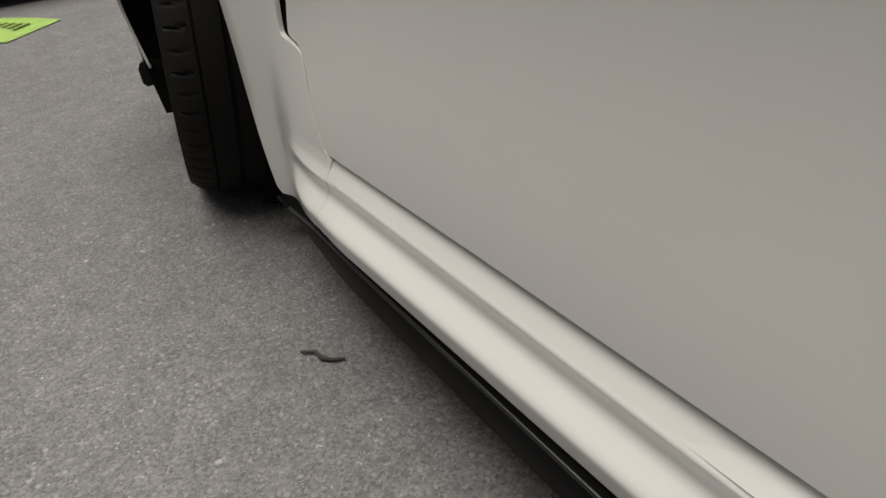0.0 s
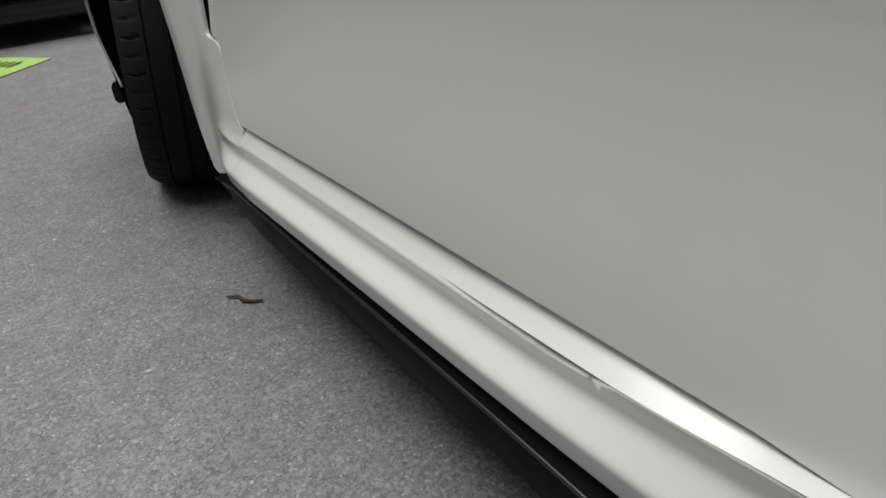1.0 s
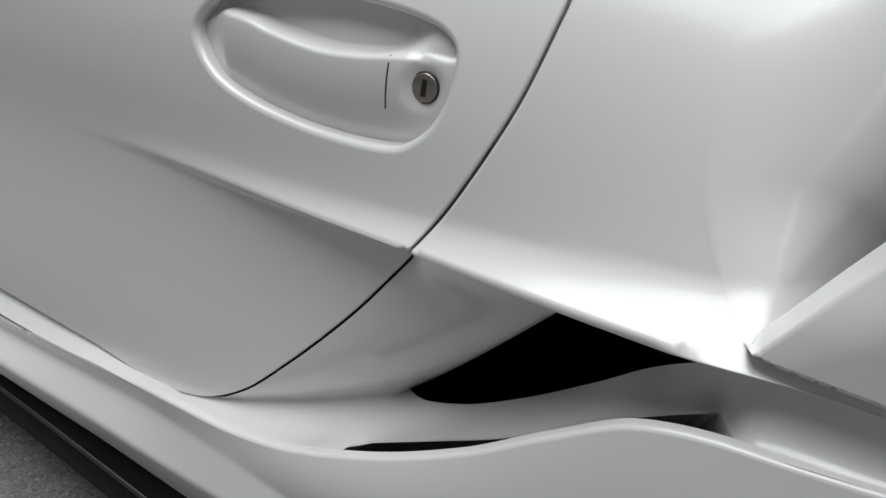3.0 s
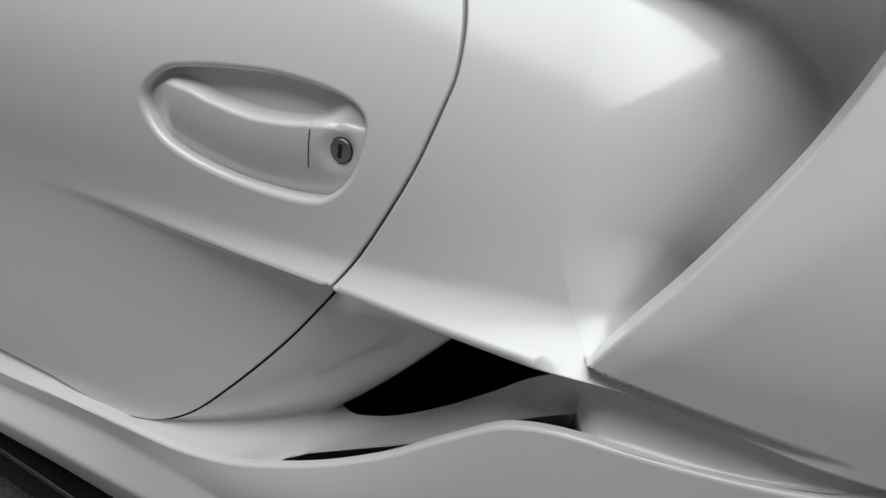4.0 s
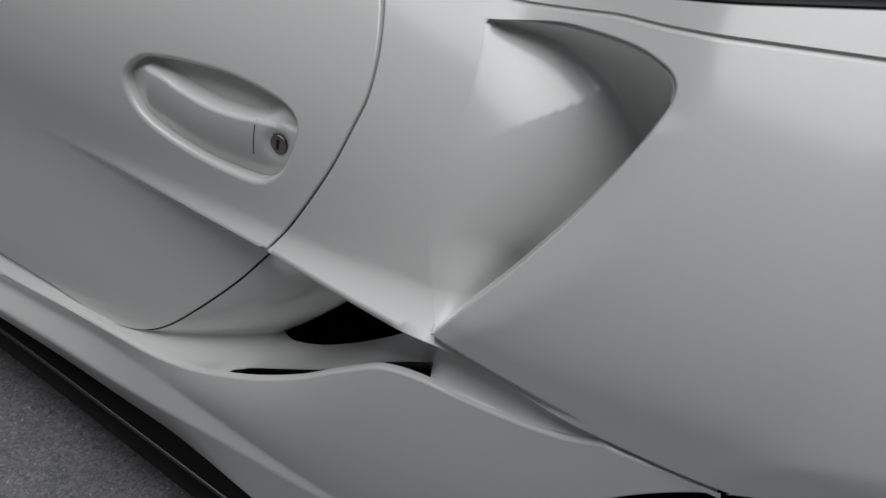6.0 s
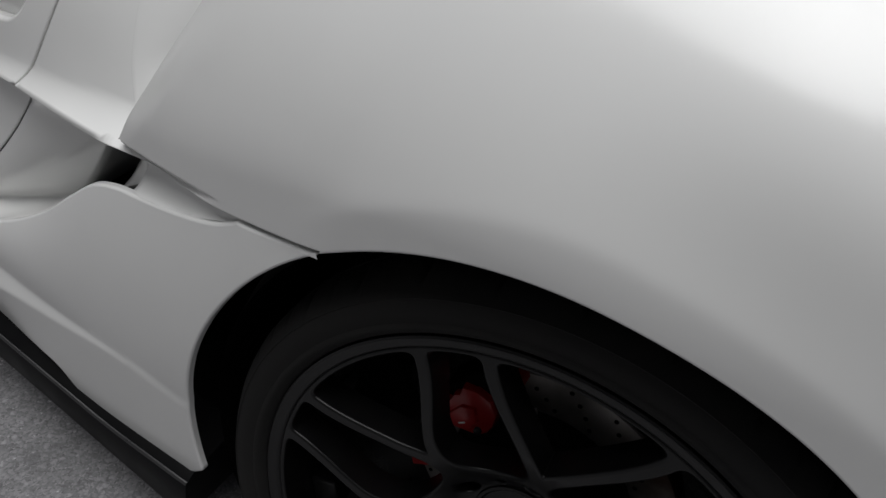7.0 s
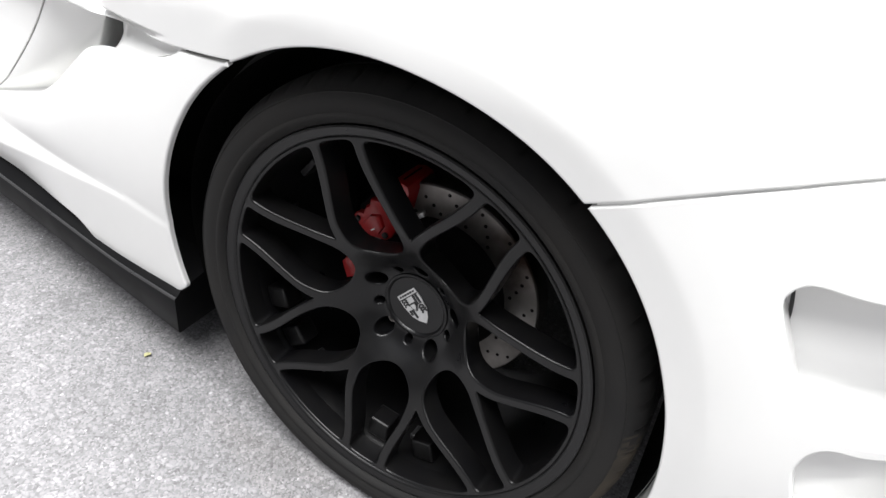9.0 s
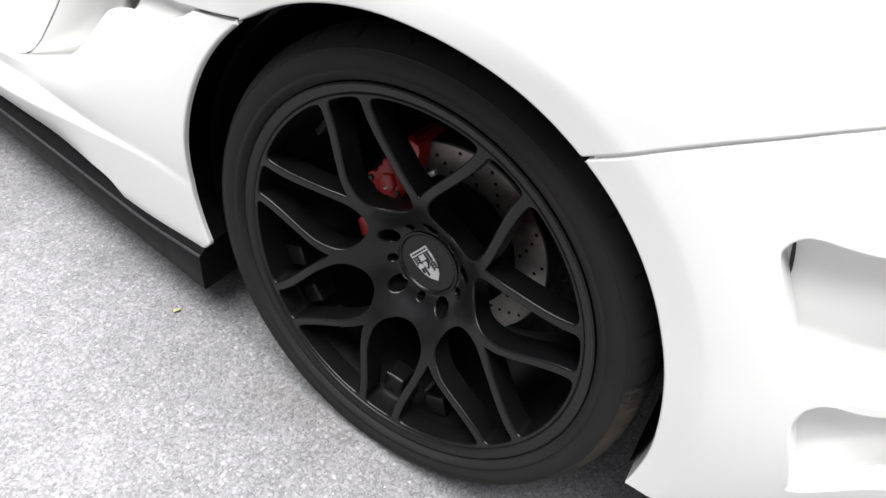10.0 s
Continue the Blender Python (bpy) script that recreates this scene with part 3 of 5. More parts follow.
# rear bumper with two vents
VENT_A = [(0.3375, 0.597), (0.3370, 0.607), (0.3415, 0.6140), (0.353, 0.6172), (0.395, 0.616), (0.48, 0.622), (0.56, 0.615), (0.56, 0.50), (0.48, 0.487), (0.42, 0.494), (0.401, 0.500), (0.388, 0.518), (0.372, 0.543), (0.356, 0.567)]
VENT_B = [(0.4245, 0.442), (0.4215, 0.458), (0.4245, 0.471), (0.438, 0.4765), (0.476, 0.472), (0.566, 0.478), (0.586, 0.465), (0.576, 0.384), (0.526, 0.369), (0.468, 0.358), (0.458, 0.372), (0.444, 0.404)]
vent_a, vent_b = loop_of(spline(VENT_A, 0.003, True)), loop_of(spline(VENT_B, 0.003, True))
bumper_outline = loop_of(bumper_seam, dense([(0.7, 0.80), (0.86, 0.78), (0.86, 0.31), (0.50, 0.275), (0.3385, 0.2625)], 0.012), arch_run(*ARCH_AT, ARCH_R, -11.3, 58.4))
bumper = panel("rear_bumper", bumper_outline, bumper_side, PAINT, CAR, holes=[vent_a, vent_b], extra=RING, gap=0.001, r=0.0026, depth=0.04, label="white rear bumper with two side vents")


def vent_floor(x, z, foot=0.497):
    """An upright floor well inside the bumper, with a sloping shelf at its foot."""
    x, z = np.asarray(x, float), np.asarray(z, float)
    back = quarter(x, np.full(z.shape, foot + 0.03)) + 0.036 + 0.12 * np.maximum(0, z - foot - 0.05)
    shelf = quarter(x, z) + 0.004 + 1.6 * np.maximum(0, z - foot + 0.012 * smooth((x - 0.40) / 0.1))
    h = np.clip(0.5 + 0.5 * (shelf - back) / 0.012, 0, 1)
    return shelf * (1 - h) + back * h - 0.012 * h * (1 - h)


panel("vent_recess", loop_of(vent_a), vent_floor, PAINT, bumper, gap=-0.006, r=0.001, depth=0.004, res=0.008)
panel("vent_recess", loop_of(vent_b), lambda x, z: vent_floor(x, z, 0.36), PAINT, bumper, gap=-0.006, r=0.001, depth=0.004, res=0.008)

# dark open slit at the front of the upper vent's floor
rows = []
for u in np.linspace(0, 1, 14):
    x, z = 0.3405 + 0.0120 * u, 0.6010 - 0.032 * u
    half = 0.0001 + 0.0013 * (4 * u * (1 - u)) ** 0.5
    xx, zz = np.array([x - half, x + half]), np.array([z - half * 0.5, z + half * 0.5])
    rows.append(np.stack([xx, vent_floor(xx, zz) - 0.0012, zz], 1))
vv, ff = grid_mesh(rows)
mesh_part("vent_slit", vv, ff, BLACK, bumper, "narrow black slit in the vent")

# front wing and bumper corner round the front wheel
FX, FZ = -2.36, 0.31


def front_side(x, z):
    x, z = np.asarray(x, float), np.asarray(z, float)
    d = np.hypot(x - FX, z - FZ)
    base = door_base(np.maximum(x, -1.95), np.maximum(z, 0.5)) - 0.027
    ahead = 5.0 * np.maximum(0, -2.726 - x) ** 1.25 + 0.10 * np.maximum(0, 0.29 - z) * smooth((-2.5 - x) / 0.1)
    base = base - 0.010 * smooth((0.46 - d) / 0.1) + ahead
    q = smooth((-1.80 - x) / 0.16)
    return (door_base(x, z) + 0.001) * (1 - q) + base * q


# black strip, almost flush, that paints the shade of the deep door gap
rows = []
for x, z in spline(door_front, 0.006):
    y = float(door_base(np.array([x]), np.array([z]))[0]) + 0.003
    rows.append([(x - 0.016, y, z), (x, y + 0.001, z), (x + 0.010, y, z)])
vv, ff = grid_mesh(rows)
mesh_part("door_gap_shade", vv, ff, LINER, CAR, "black strip standing for the shade in the door gap")

# ---- side skirt: ledge, groove and the pod that rises to the lower duct ----
ledge_z = through_points([-2.1, -1.99, -1.90, -1.82, -1.7, -1.2, -0.95, -0.8, -0.656, -0.567, -0.451, -0.2], [0.165, 0.17, 0.196, 0.212, 0.216, 0.217, 0.226, 0.240, 0.266, 0.281, 0.300, 0.31])
groove_z = through_points([-2.1, -1.99, -1.90, -1.82, -1.7, -1.2, -1.0, -0.83, -0.70, -0.6, -0.5, -0.45, -0.2], [0.178, 0.186, 0.216, 0.233, 0.238, 0.239, 0.256, 0.280, 0.287, 0.292, 0.302, 0.308, 0.318])
ledge_y = through_points([-2.1, -1.95, -1.90, -1.85, -1.78, -1.7, -1.0, -0.83, -0.656, -0.45, -0.3, -0.1], [0.040, 0.036, 0.030, 0.016, 0.006, 0.0, 0.0, -0.005, -0.012, -0.021, -0.026, -0.03])
groove_y = through_points([-2.1, -1.95, -1.90, -1.85, -1.78, -1.2, -0.95, -0.83, -0.656, -0.45, -0.3, -0.1], [0.036, 0.034, 0.033, 0.030, 0.027, 0.025, 0.019, 0.008, -0.005, -0.0195, -0.0258, -0.03])


def skirt_raw(x, z):
    zc, zi, zt = ledge_z(x), groove_z(x), np.maximum(pod_z(x), groove_z(x) + 0.01)
    yc, yi, yt = ledge_y(x), groove_y(x), pod_y(x)
    under = yc + 0.2 * np.maximum(0, zc - z) * smooth((-0.6 - x) / 0.2) + 0.05 * np.maximum(0, zc - z)
    on = yc + (yi - yc) * (z - zc) / (zi - zc)
    t = (z - zi) / (zt - zi)
    over = yi + (yt - yi) * t - 0.008 * smooth((x + 0.8) / 0.2) * 4 * np.clip(t, 0, 1) * (1 - np.clip(t, 0, 1))
    return np.where(z < zc, under, np.where(z < zi, on, over))


def skirt(x, z):
    x, z = np.asarray(x, float), np.asarray(z, float)
    k = 0.62 - 0.22 * smooth((x + 1.0) / 0.25)
    return sum(w * skirt_raw(x, z + o * k) for o, w in ((-0.009, 0.08), (-0.006, 0.14), (-0.003, 0.18), (0, 0.2), (0.003, 0.18), (0.006, 0.14), (0.009, 0.08)))


def skirt_full(x, z):
    """The skirt with the ramp of the sill above it, up to the door's foot."""
    x, z = np.asarray(x, float), np.asarray(z, float)
    zt, yt = pod_z(x), pod_y(x)
    ramp = yt + (z - zt) * (0.045 - yt) / np.maximum(0.2865 - zt, 0.012) + 0.003 * smooth((x + 1.30) / 0.15) + 0.009 * smooth((x + 1.19) / 0.06)
    h = smooth((z - zt + 0.004) / (0.007 - 0.004 * smooth((x + 1.20) / 0.06))) * smooth((-1.085 - x) / 0.015)
    return skirt(x, z) * (1 - h) + ramp * h


xs = np.concatenate([np.arange(-1.770, -1.2, 0.012), np.arange(-1.2, -0.298, 0.004)])
pod_top = np.stack([xs, pod_z(xs) + np.maximum(0, 0.2812 - pod_z(xs)) * smooth((-1.10 - xs) / 0.04)], 1)
xs = np.linspace(-0.296, -0.2118, 23)
pod_back = np.stack([xs, strake_z(xs) - 0.0025], 1)
skirt_outline = loop_of(pod_top, pod_back, arch_run(*ARCH_AT, ARCH_R, 129.7, 200.5), dense([(-0.327, 0.201), (-0.338, 0.188), (-0.352, 0.178)]),
                        spline([(-0.352, 0.176), (-0.44, 0.163), (-0.52, 0.158), (-0.548, 0.164), (-0.585, 0.184), (-0.62, 0.189), (-0.70, 0.189)], 0.004),
                        dense([(-0.70, 0.188), (-1.2, 0.187), (-1.770, 0.187)], 0.012))
SKIRT_ROWS = np.concatenate([lines_by(ledge_z, -1.765, -0.44, (-0.006, -0.003, 0, 0.003, 0.006, 0.010)), lines_by(groove_z, -1.765, -0.5, (-0.006, -0.003, 0, 0.003, 0.006))])
gx, gz = np.meshgrid(np.arange(-1.768, -1.73, 0.004), np.arange(0.19, 0.28, 0.0035))
CREST_ROWS = lines_by(pod_z, -1.73, -0.96, (-0.006, -0.004, -0.002, 0.0, 0.002, 0.004, 0.007))
panel("side_skirt", skirt_outline, skirt_full, PAINT, CAR, extra=np.concatenate([SKIRT_ROWS[SKIRT_ROWS[:, 0] > -1.73], CREST_ROWS, np.stack([gx.ravel(), gz.ravel()], 1)]), gap=0.0002, r=0.0030, depth=0.008, label="white side skirt rising to a rear intake")

# front end of the sill, flowing out of the front wing
def front_wing_side(x, z):
    """The front wing, whose foot runs back into the sill's ramp, groove and ledge."""
    x, z = np.asarray(x, float), np.asarray(z, float)
    flank = door_base(x, z) + 0.001
    foot = skirt_full(np.maximum(x, -1.775), z)
    h = np.clip(0.5 + 0.5 * (flank - foot) / 0.008, 0, 1)
    roof = flank * (1 - h) + foot * h - 0.008 * h * (1 - h)
    h = smooth((z - 0.262) / 0.012)
    sill_y = foot * (1 - h) + roof * h - 0.0006
    m = smooth((x + 1.925) / 0.15) * smooth((0.335 - z) / 0.06)
    return front_side(x, z) * (1 - m) + sill_y * m


wing_seam = spline(door_front)
wing_seam = wing_seam - np.array([(0.003, 0)]) - np.array([(0.008, 0)]) * smooth((wing_seam[:, 1:] - 0.382) / 0.01)
wing_seam = wing_seam[wing_seam[:, 1] > 0.2835]
front_outline = loop_of(wing_seam[::-1], dense([(-1.896, 0.62), (-1.91, 0.76), (-2.3, 0.75), (-2.7, 0.68), (-3.05, 0.56), (-3.15, 0.45), (-3.15, 0.22), (-2.695, 0.152)], 0.012),
                        arch_run(FX, FZ, 0.362, 205, 26), spline([(-2.028, 0.43), (-2.013, 0.35), (-2.007, 0.305), (-1.995, 0.22), (-1.987, 0.165), (-1.983, 0.146), (-1.974, 0.139), (-1.955, 0.143), (-1.90, 0.160), (-1.84, 0.178), (-1.79, 0.1865), (-1.757, 0.1872)], 0.006),
                        dense([(-1.757, 0.1872), (-1.757, 0.279), (-1.765, 0.2825)], 0.006))
gx, gz = np.meshgrid(np.arange(-2.0, -1.757, 0.005), np.arange(0.14, 0.345, 0.0043))
panel("front_wing", front_outline, front_wing_side, PAINT, CAR, extra=np.stack([gx.ravel(), gz.ravel()], 1), gap=0.0002, r=0.0005, depth=0.006, label="white front wing round the wheel arch")

# sill top and floor of the lower duct, running into the scooped wall behind the door
wall_a = spline(SEAM_LOW[3:] + SEAM_UP[:1], 0.008)
k = len(wall_a)
wall_a = np.stack([wall_a[:, 0] + 0.0012, side(wall_a[:, 0], wall_a[:, 1]), wall_a[:, 1]], 1)
wall_a[:, 1] = np.maximum(wall_a[:, 1] + 0.0015, 0.036)
tt = np.linspace(0, 1, k)[:, None]
b0, b1, b2 = np.array((-0.674, 0.110, 0.352)), np.array((-0.612, 0.089, 0.428)), np.array((-0.540, 0.066, 0.536))
wall_b = (1 - tt) ** 2 * b0 + 2 * tt * (1 - tt) * b1 + tt**2 * b2
COLS = 26
wall_rows, inner_rows = [], []
for a, b in zip(wall_a, wall_b):
    u = np.linspace(0, 1, COLS)[:, None]
    row = a * (1 - u) + b * u
    row[:, 1] = a[1] + (b[1] - a[1]) * u[:, 0] ** 1.5
    deeper = np.array([row[-1] + d for d in ((-0.003, 0.015, 0.0), (-0.008, 0.05, 0.002), (-0.016, 0.10, 0.004))])
    inner_rows.append(np.concatenate([row[-1:], deeper]))
    wall_rows.append(row)
floor_in = np.concatenate([np.array([(x, 0.045, 0.2865 - 0.5 * max(0, -1.76 - x)) for x in np.linspace(-1.764, -1.0, 28)]), spline([(-1.0, 0.045, 0.2855), (-0.95, 0.045, 0.283), (-0.882, 0.044, 0.2865)], 0.012)[1:-1],
                           wall_rows[0], spline([wall_rows[0][-1], (-0.651, 0.096, 0.3615), (-0.609, 0.090, 0.385), (-0.562, 0.080, 0.426), (-0.521, 0.063, 0.473), (-0.487, 0.047, 0.515), (-0.452, 0.026, 0.547), (-0.40, 0.010, 0.565), (-0.33, -0.006, 0.579), (-0.292, -0.016, 0.586)], 0.008)[1:]])
edge_y = through_points([-2.1, -1.95, -1.8, -1.1, -0.95, -0.86, -0.80, -0.735, -0.684, -0.677, -0.66, -0.57, -0.50, -0.451, -0.444, -0.36, -0.30], [0.05, 0.045, 0.022, 0.0185, 0.0155, 0.011, 0.009, 0.009, 0.007, 0.028, 0.030, 0.028, 0.027, 0.026, -0.004, -0.014, -0.021])
edge_z = through_points([-2.1, -1.86, -1.82, -1.785, -1.7, -1.1, -0.95, -0.86, -0.80, -0.735, -0.684, -0.677, -0.66, -0.609, -0.557, -0.50, -0.451, -0.444, -0.36, -0.30], [0.215, 0.243, 0.249, 0.253, 0.259, 0.2685, 0.286, 0.300, 0.309, 0.327, 0.351, 0.349, 0.360, 0.394, 0.430, 0.480, 0.514, 0.518, 0.541, 0.568])
half = len(floor_in)
out_x = through_points([-1.9, -1.0, -0.88, -0.70, -0.664, -0.60, -0.53, -0.46, -0.45, -0.44, -0.33, -0.292], [-1.9, -1.0, -0.875, -0.705, -0.675, -0.61, -0.535, -0.456, -0.451, -0.443, -0.325, -0.290])(floor_in[:, 0])
tucked = smooth((-1.14 - out_x) / 0.16)
floor_out = np.stack([out_x, edge_y(out_x) + 0.004 * tucked + 0.0014 * smooth((-0.93 - out_x) / 0.06) * smooth((out_x + 1.25) / 0.1), edge_z(out_x) - 0.002 * tucked], 1)
floor_in[:, 1] += 0.003 * smooth((-1.14 - floor_in[:, 0]) / 0.16)
rows = []
for v in np.linspace(0, 1, 12):
    row = floor_out * (1 - v) + floor_in * v
    dip = np.clip((floor_in[:, 0] + 0.9) / 0.2, 0, 1) * 0.008
    row[:, 2] -= 4 * v * (1 - v) * dip
    rows.append(row)
v1, f1 = grid_mesh(rows)
v2, f2 = grid_mesh(wall_rows)
v3, f3 = grid_mesh(inner_rows)
bm = bmesh.new()
for vv, ff in ((v1, f1), (v2, f2)):
    made = [bm.verts.new(p) for p in vv]
    for f in ff:
        bm.faces.new([made[i] for i in f])
drop = np.array([(p[0], p[1] + 0.03, p[2] - 0.035) if p[0] < -0.447 else (p[0], p[1] + 0.004, p[2] - 0.004) for p in floor_out])
vv, ff = grid_mesh([drop, floor_out])
made = [bm.verts.new(p) for p in vv]
for f in ff:
    bm.faces.new([made[i] for i in f])
bmesh.ops.remove_doubles(bm, verts=bm.verts[:], dist=0.0006)
for _ in range(50):
    bmesh.ops.smooth_vert(bm, verts=[v for v in bm.verts if v.co.x > -0.93 and not v.is_boundary and v.co.y > 0.035], factor=0.5, use_axis_x=True, use_axis_y=True, use_axis_z=True)
made = [bm.verts.new(p) for p in v3]
for f in f3:
    bm.faces.new([made[i] for i in f])
bmesh.ops.remove_doubles(bm, verts=bm.verts[:], dist=0.0003)
bmesh.ops.recalc_face_normals(bm, faces=bm.faces[:])
sill = part("sill", bm, PAINT, CAR, "white sill running into the lower air duct")
bm = bmesh.new()
bm.from_mesh(sill.data)
if sum(f.normal.z for f in bm.faces) < 0:
    bmesh.ops.reverse_faces(bm, faces=bm.faces[:])
    bm.to_mesh(sill.data)
bm.free()
sharp_by_angle(sill, 75)

# black blade under the skirt
blade_y = through_points([-1.99, -1.9, -1.8, -1.7, -1.2, -0.8, -0.35], [0.040, 0.031, 0.019, 0.012, 0.006, -0.009, -0.031])
blade_t = through_points([-1.99, -1.9, -1.8, -1.7, -1.2, -0.8, -0.52, -0.34], [0.127, 0.144, 0.166, 0.172, 0.166, 0.164, 0.162, 0.178])
blade_b = through_points([-1.99, -1.9, -1.75, -1.2, -0.7, -0.34], [0.129, 0.129, 0.124, 0.117, 0.107, 0.102])
rows = []
for x in np.concatenate([[-1.985], np.arange(-1.975, -0.33, 0.015)]):
    yo, zt, zb = float(blade_y(x)), float(blade_t(x)), float(blade_b(x))
    rows.append([(x, 0.06, min(0.205, zt + 0.025)), (x, max(0.022, yo + 0.018), min(0.195, zt + 0.02)), (x, yo + 0.014, zt + 0.010), (x, yo + 0.006, zt + 0.002), (x, yo + 0.002, zt), (x, yo, zt - 0.003),
                 (x, yo + 0.001, zb + 0.004), (x, yo + 0.003, zb + 0.001), (x, yo + 0.007, zb), (x, 0.06, zb + 0.003), (x, 0.25, 0.13)])
vv, ff = grid_mesh(rows)
n_col = len(rows[0])
ff.append(tuple(range(len(vv) - n_col, len(vv))))
blade = mesh_part("skirt_blade", vv, [f[::-1] for f in ff], BLADE, CAR, "glossy black blade under the skirt")
sharp_by_angle(blade, 38)
# added lighter strip along the blade's upper edge, painting its thin highlight
rows = []
for x in np.arange(-1.93, -0.33, 0.015):
    yo, zt = float(blade_y(x)), float(blade_t(x))
    rows.append([(x, yo + 0.0030, zt + 0.0004), (x, yo + 0.0014, zt + 0.0004), (x, yo + 0.0002, zt - 0.0008), (x, yo - 0.0006, zt - 0.0026)])
vv, ff = grid_mesh(rows)
mesh_part("blade_highlight", vv, [f[::-1] for f in ff], EDGE, blade, "lighter strip painting the highlight along the upper edge")

# ---- door handle ----
ridge = through_points([-0.90, -0.874, -0.856, -0.835, -0.81, -0.768, -0.735, -0.709, -0.69, -0.66], [0.625, 0.637, 0.644, 0.643, 0.639, 0.636, 0.639, 0.644, 0.647, 0.650])


def handle_face(x, z):
    """The handle's insert: a finger pocket above, the grip bulging out below it and running into the lock's end."""
    x, z = np.asarray(x, float), np.asarray(z, float)
    zr = ridge(x)
    low = 0.0005 + 0.011 * np.clip((zr - z) / 0.05, 0, 1.3) ** 1.8 + 0.010 * smooth((-0.848 - x) / 0.03) + 0.004 * smooth((x + 0.70) / 0.03)
    roll = 0.003 * smooth((z - zr + 0.004) / 0.005) ** 2
    pocket = smooth((z - zr) / (0.0035 + 0.010 * smooth((x + 0.722) / 0.04))) * smooth((x + 0.876) / 0.016) * (1 - smooth((x + 0.708) / 0.036))
    dish = 0.0035 * np.exp(-(np.hypot(x + 0.683, z - 0.628) / 0.0135) ** 4)
    return side(x, z) + (low + roll + dish) * (1 - pocket) + (0.018 - 0.005 * smooth((x + 0.715) / 0.04)) * pocket


xs = np.arange(-0.875, -0.69, 0.0025)
GRIP_ROWS = np.concatenate([np.stack([xs, ridge(xs) + o], 1) for o in (-0.006, -0.004, -0.002, 0.0, 0.0012, 0.0024, 0.0036, 0.005)])
handle = panel("door_handle", loop_of(handle_loop), handle_face, PAINT, door, extra=GRIP_ROWS, gap=-0.0018, r=0.0004, depth=0.004, res=0.004, label="white pull handle set into an oval recess")


gap_rows = []
for z in np.linspace(0.6435, 0.609, 8):
    x = -0.7095 + 0.003 * (0.6435 - z) / 0.035
    y = float(handle_face(np.array([x]), np.array([z]))[0])
    gap_rows.append([(x - 0.0005, y + 0.002, z), (x - 0.0005, y - 0.0003, z), (x + 0.0005, y - 0.0003, z), (x + 0.0005, y + 0.002, z)])
vv, ff = grid_mesh(gap_rows)
mesh_part("handle_joint", vv, ff, BLACK, handle, "thin dark joint")
lx, lz = -0.682, 0.6285
ly = float(handle_face(np.array([lx]), np.array([lz]))[0]) - 0.001
vv, ff = turned([(0.0104, 0.006), (0.0104, -0.0002), (0.0101, -0.0006), (0.0097, -0.0002), (0.0096, 0.001)], 40, (lx, ly, lz))
lock = mesh_part("door_lock", vv, [f[::-1] for f in ff], BLACK, door, "door lock with a dark ring")
vv, ff = turned([(0.0096, 0.003), (0.0096, -0.0008), (0.0088, -0.0014), (0.0001, -0.0014)], 40, (lx, ly, lz))
mesh_part("lock_barrel", vv, [f[::-1] for f in ff], LOCK, lock, "round metal lock barrel")
part("keyhole", box_bm((lx - 0.0019, ly - 0.0019, lz - 0.0058), (lx + 0.0019, ly + 0.001, lz + 0.0058), 0.0004), BLACK, lock)

# ---- side glass and its seal ----
ge = spline([(-1.7, 0.794), (-1.2, 0.805), (-0.72, 0.8115), (-0.655, 0.8125), (-0.59, 0.8145), (-0.565, 0.8165), (-0.516, 0.8255), (-0.426, 0.8475), (-0.328, 0.874), (-0.2, 0.909)], 0.01)
gy = quarter(ge[:, 0], ge[:, 1]) + 0.006
gy = gy + np.maximum(0, side(ge[:, 0], np.minimum(ge[:, 1], 0.83)) - gy) * smooth((-0.575 - ge[:, 0]) / 0.05)
foot = np.stack([ge[:, 0], gy, ge[:, 1] - 0.004], 1)
rows = [foot + (0, 0.004, 0)] + [np.stack([foot[:, 0] * (1 - 0.28 * v) - 0.28 * v * 0.8, foot[:, 1] + 0.012 + 0.22 * v, foot[:, 2] + 0.002 + (1.22 - foot[:, 2]) * v], 1) for v in np.linspace(0, 1, 8)]
vv, ff = grid_mesh(rows)
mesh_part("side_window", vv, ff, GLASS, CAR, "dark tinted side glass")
rows = []
for x, y, z in foot[foot[:, 0] < -0.205]:
    k = 1 - 0.62 * float(smooth((x + 0.575) / 0.09))
    rows.append([(x, y - 0.009 * k + 0.001 * (1 - k), z - 0.006 * k), (x, y - 0.010 * k + 0.001 * (1 - k), z + 0.004 * k), (x, y - 0.001 * k, z + 0.010 * k), (x, y + 0.008, z + 0.013 * k), (x, y + 0.014, z + 0.012 * k), (x, y + 0.016, z - 0.004)])
vv, ff = grid_mesh(rows)
ff.append(tuple(range(len(vv) - 6, len(vv))))
sharp_by_angle(mesh_part("window_seal", vv, ff, SEAL, CAR, "dark rubber window seal"), 40)

# ---- wheels ----
SPOKES = 7


def polar(r, deg):
    return (r * math.cos(radians(deg)), r * math.sin(radians(deg)))


def chaikin(p, n=3):
    for _ in range(n):
        q = np.roll(p, -1, 0)
        p = np.stack([0.75 * p + 0.25 * q, 0.25 * p + 0.75 * q], 1).reshape(-1, 2)
    return p


R_SPLIT, R_END = 0.116, 0.236


def arm_offset(r):
    s = min(1.0, max(0.0, (r - R_SPLIT) / (R_END - R_SPLIT)))
    return 18.2 * (1 - (1 - s) ** 1.85)


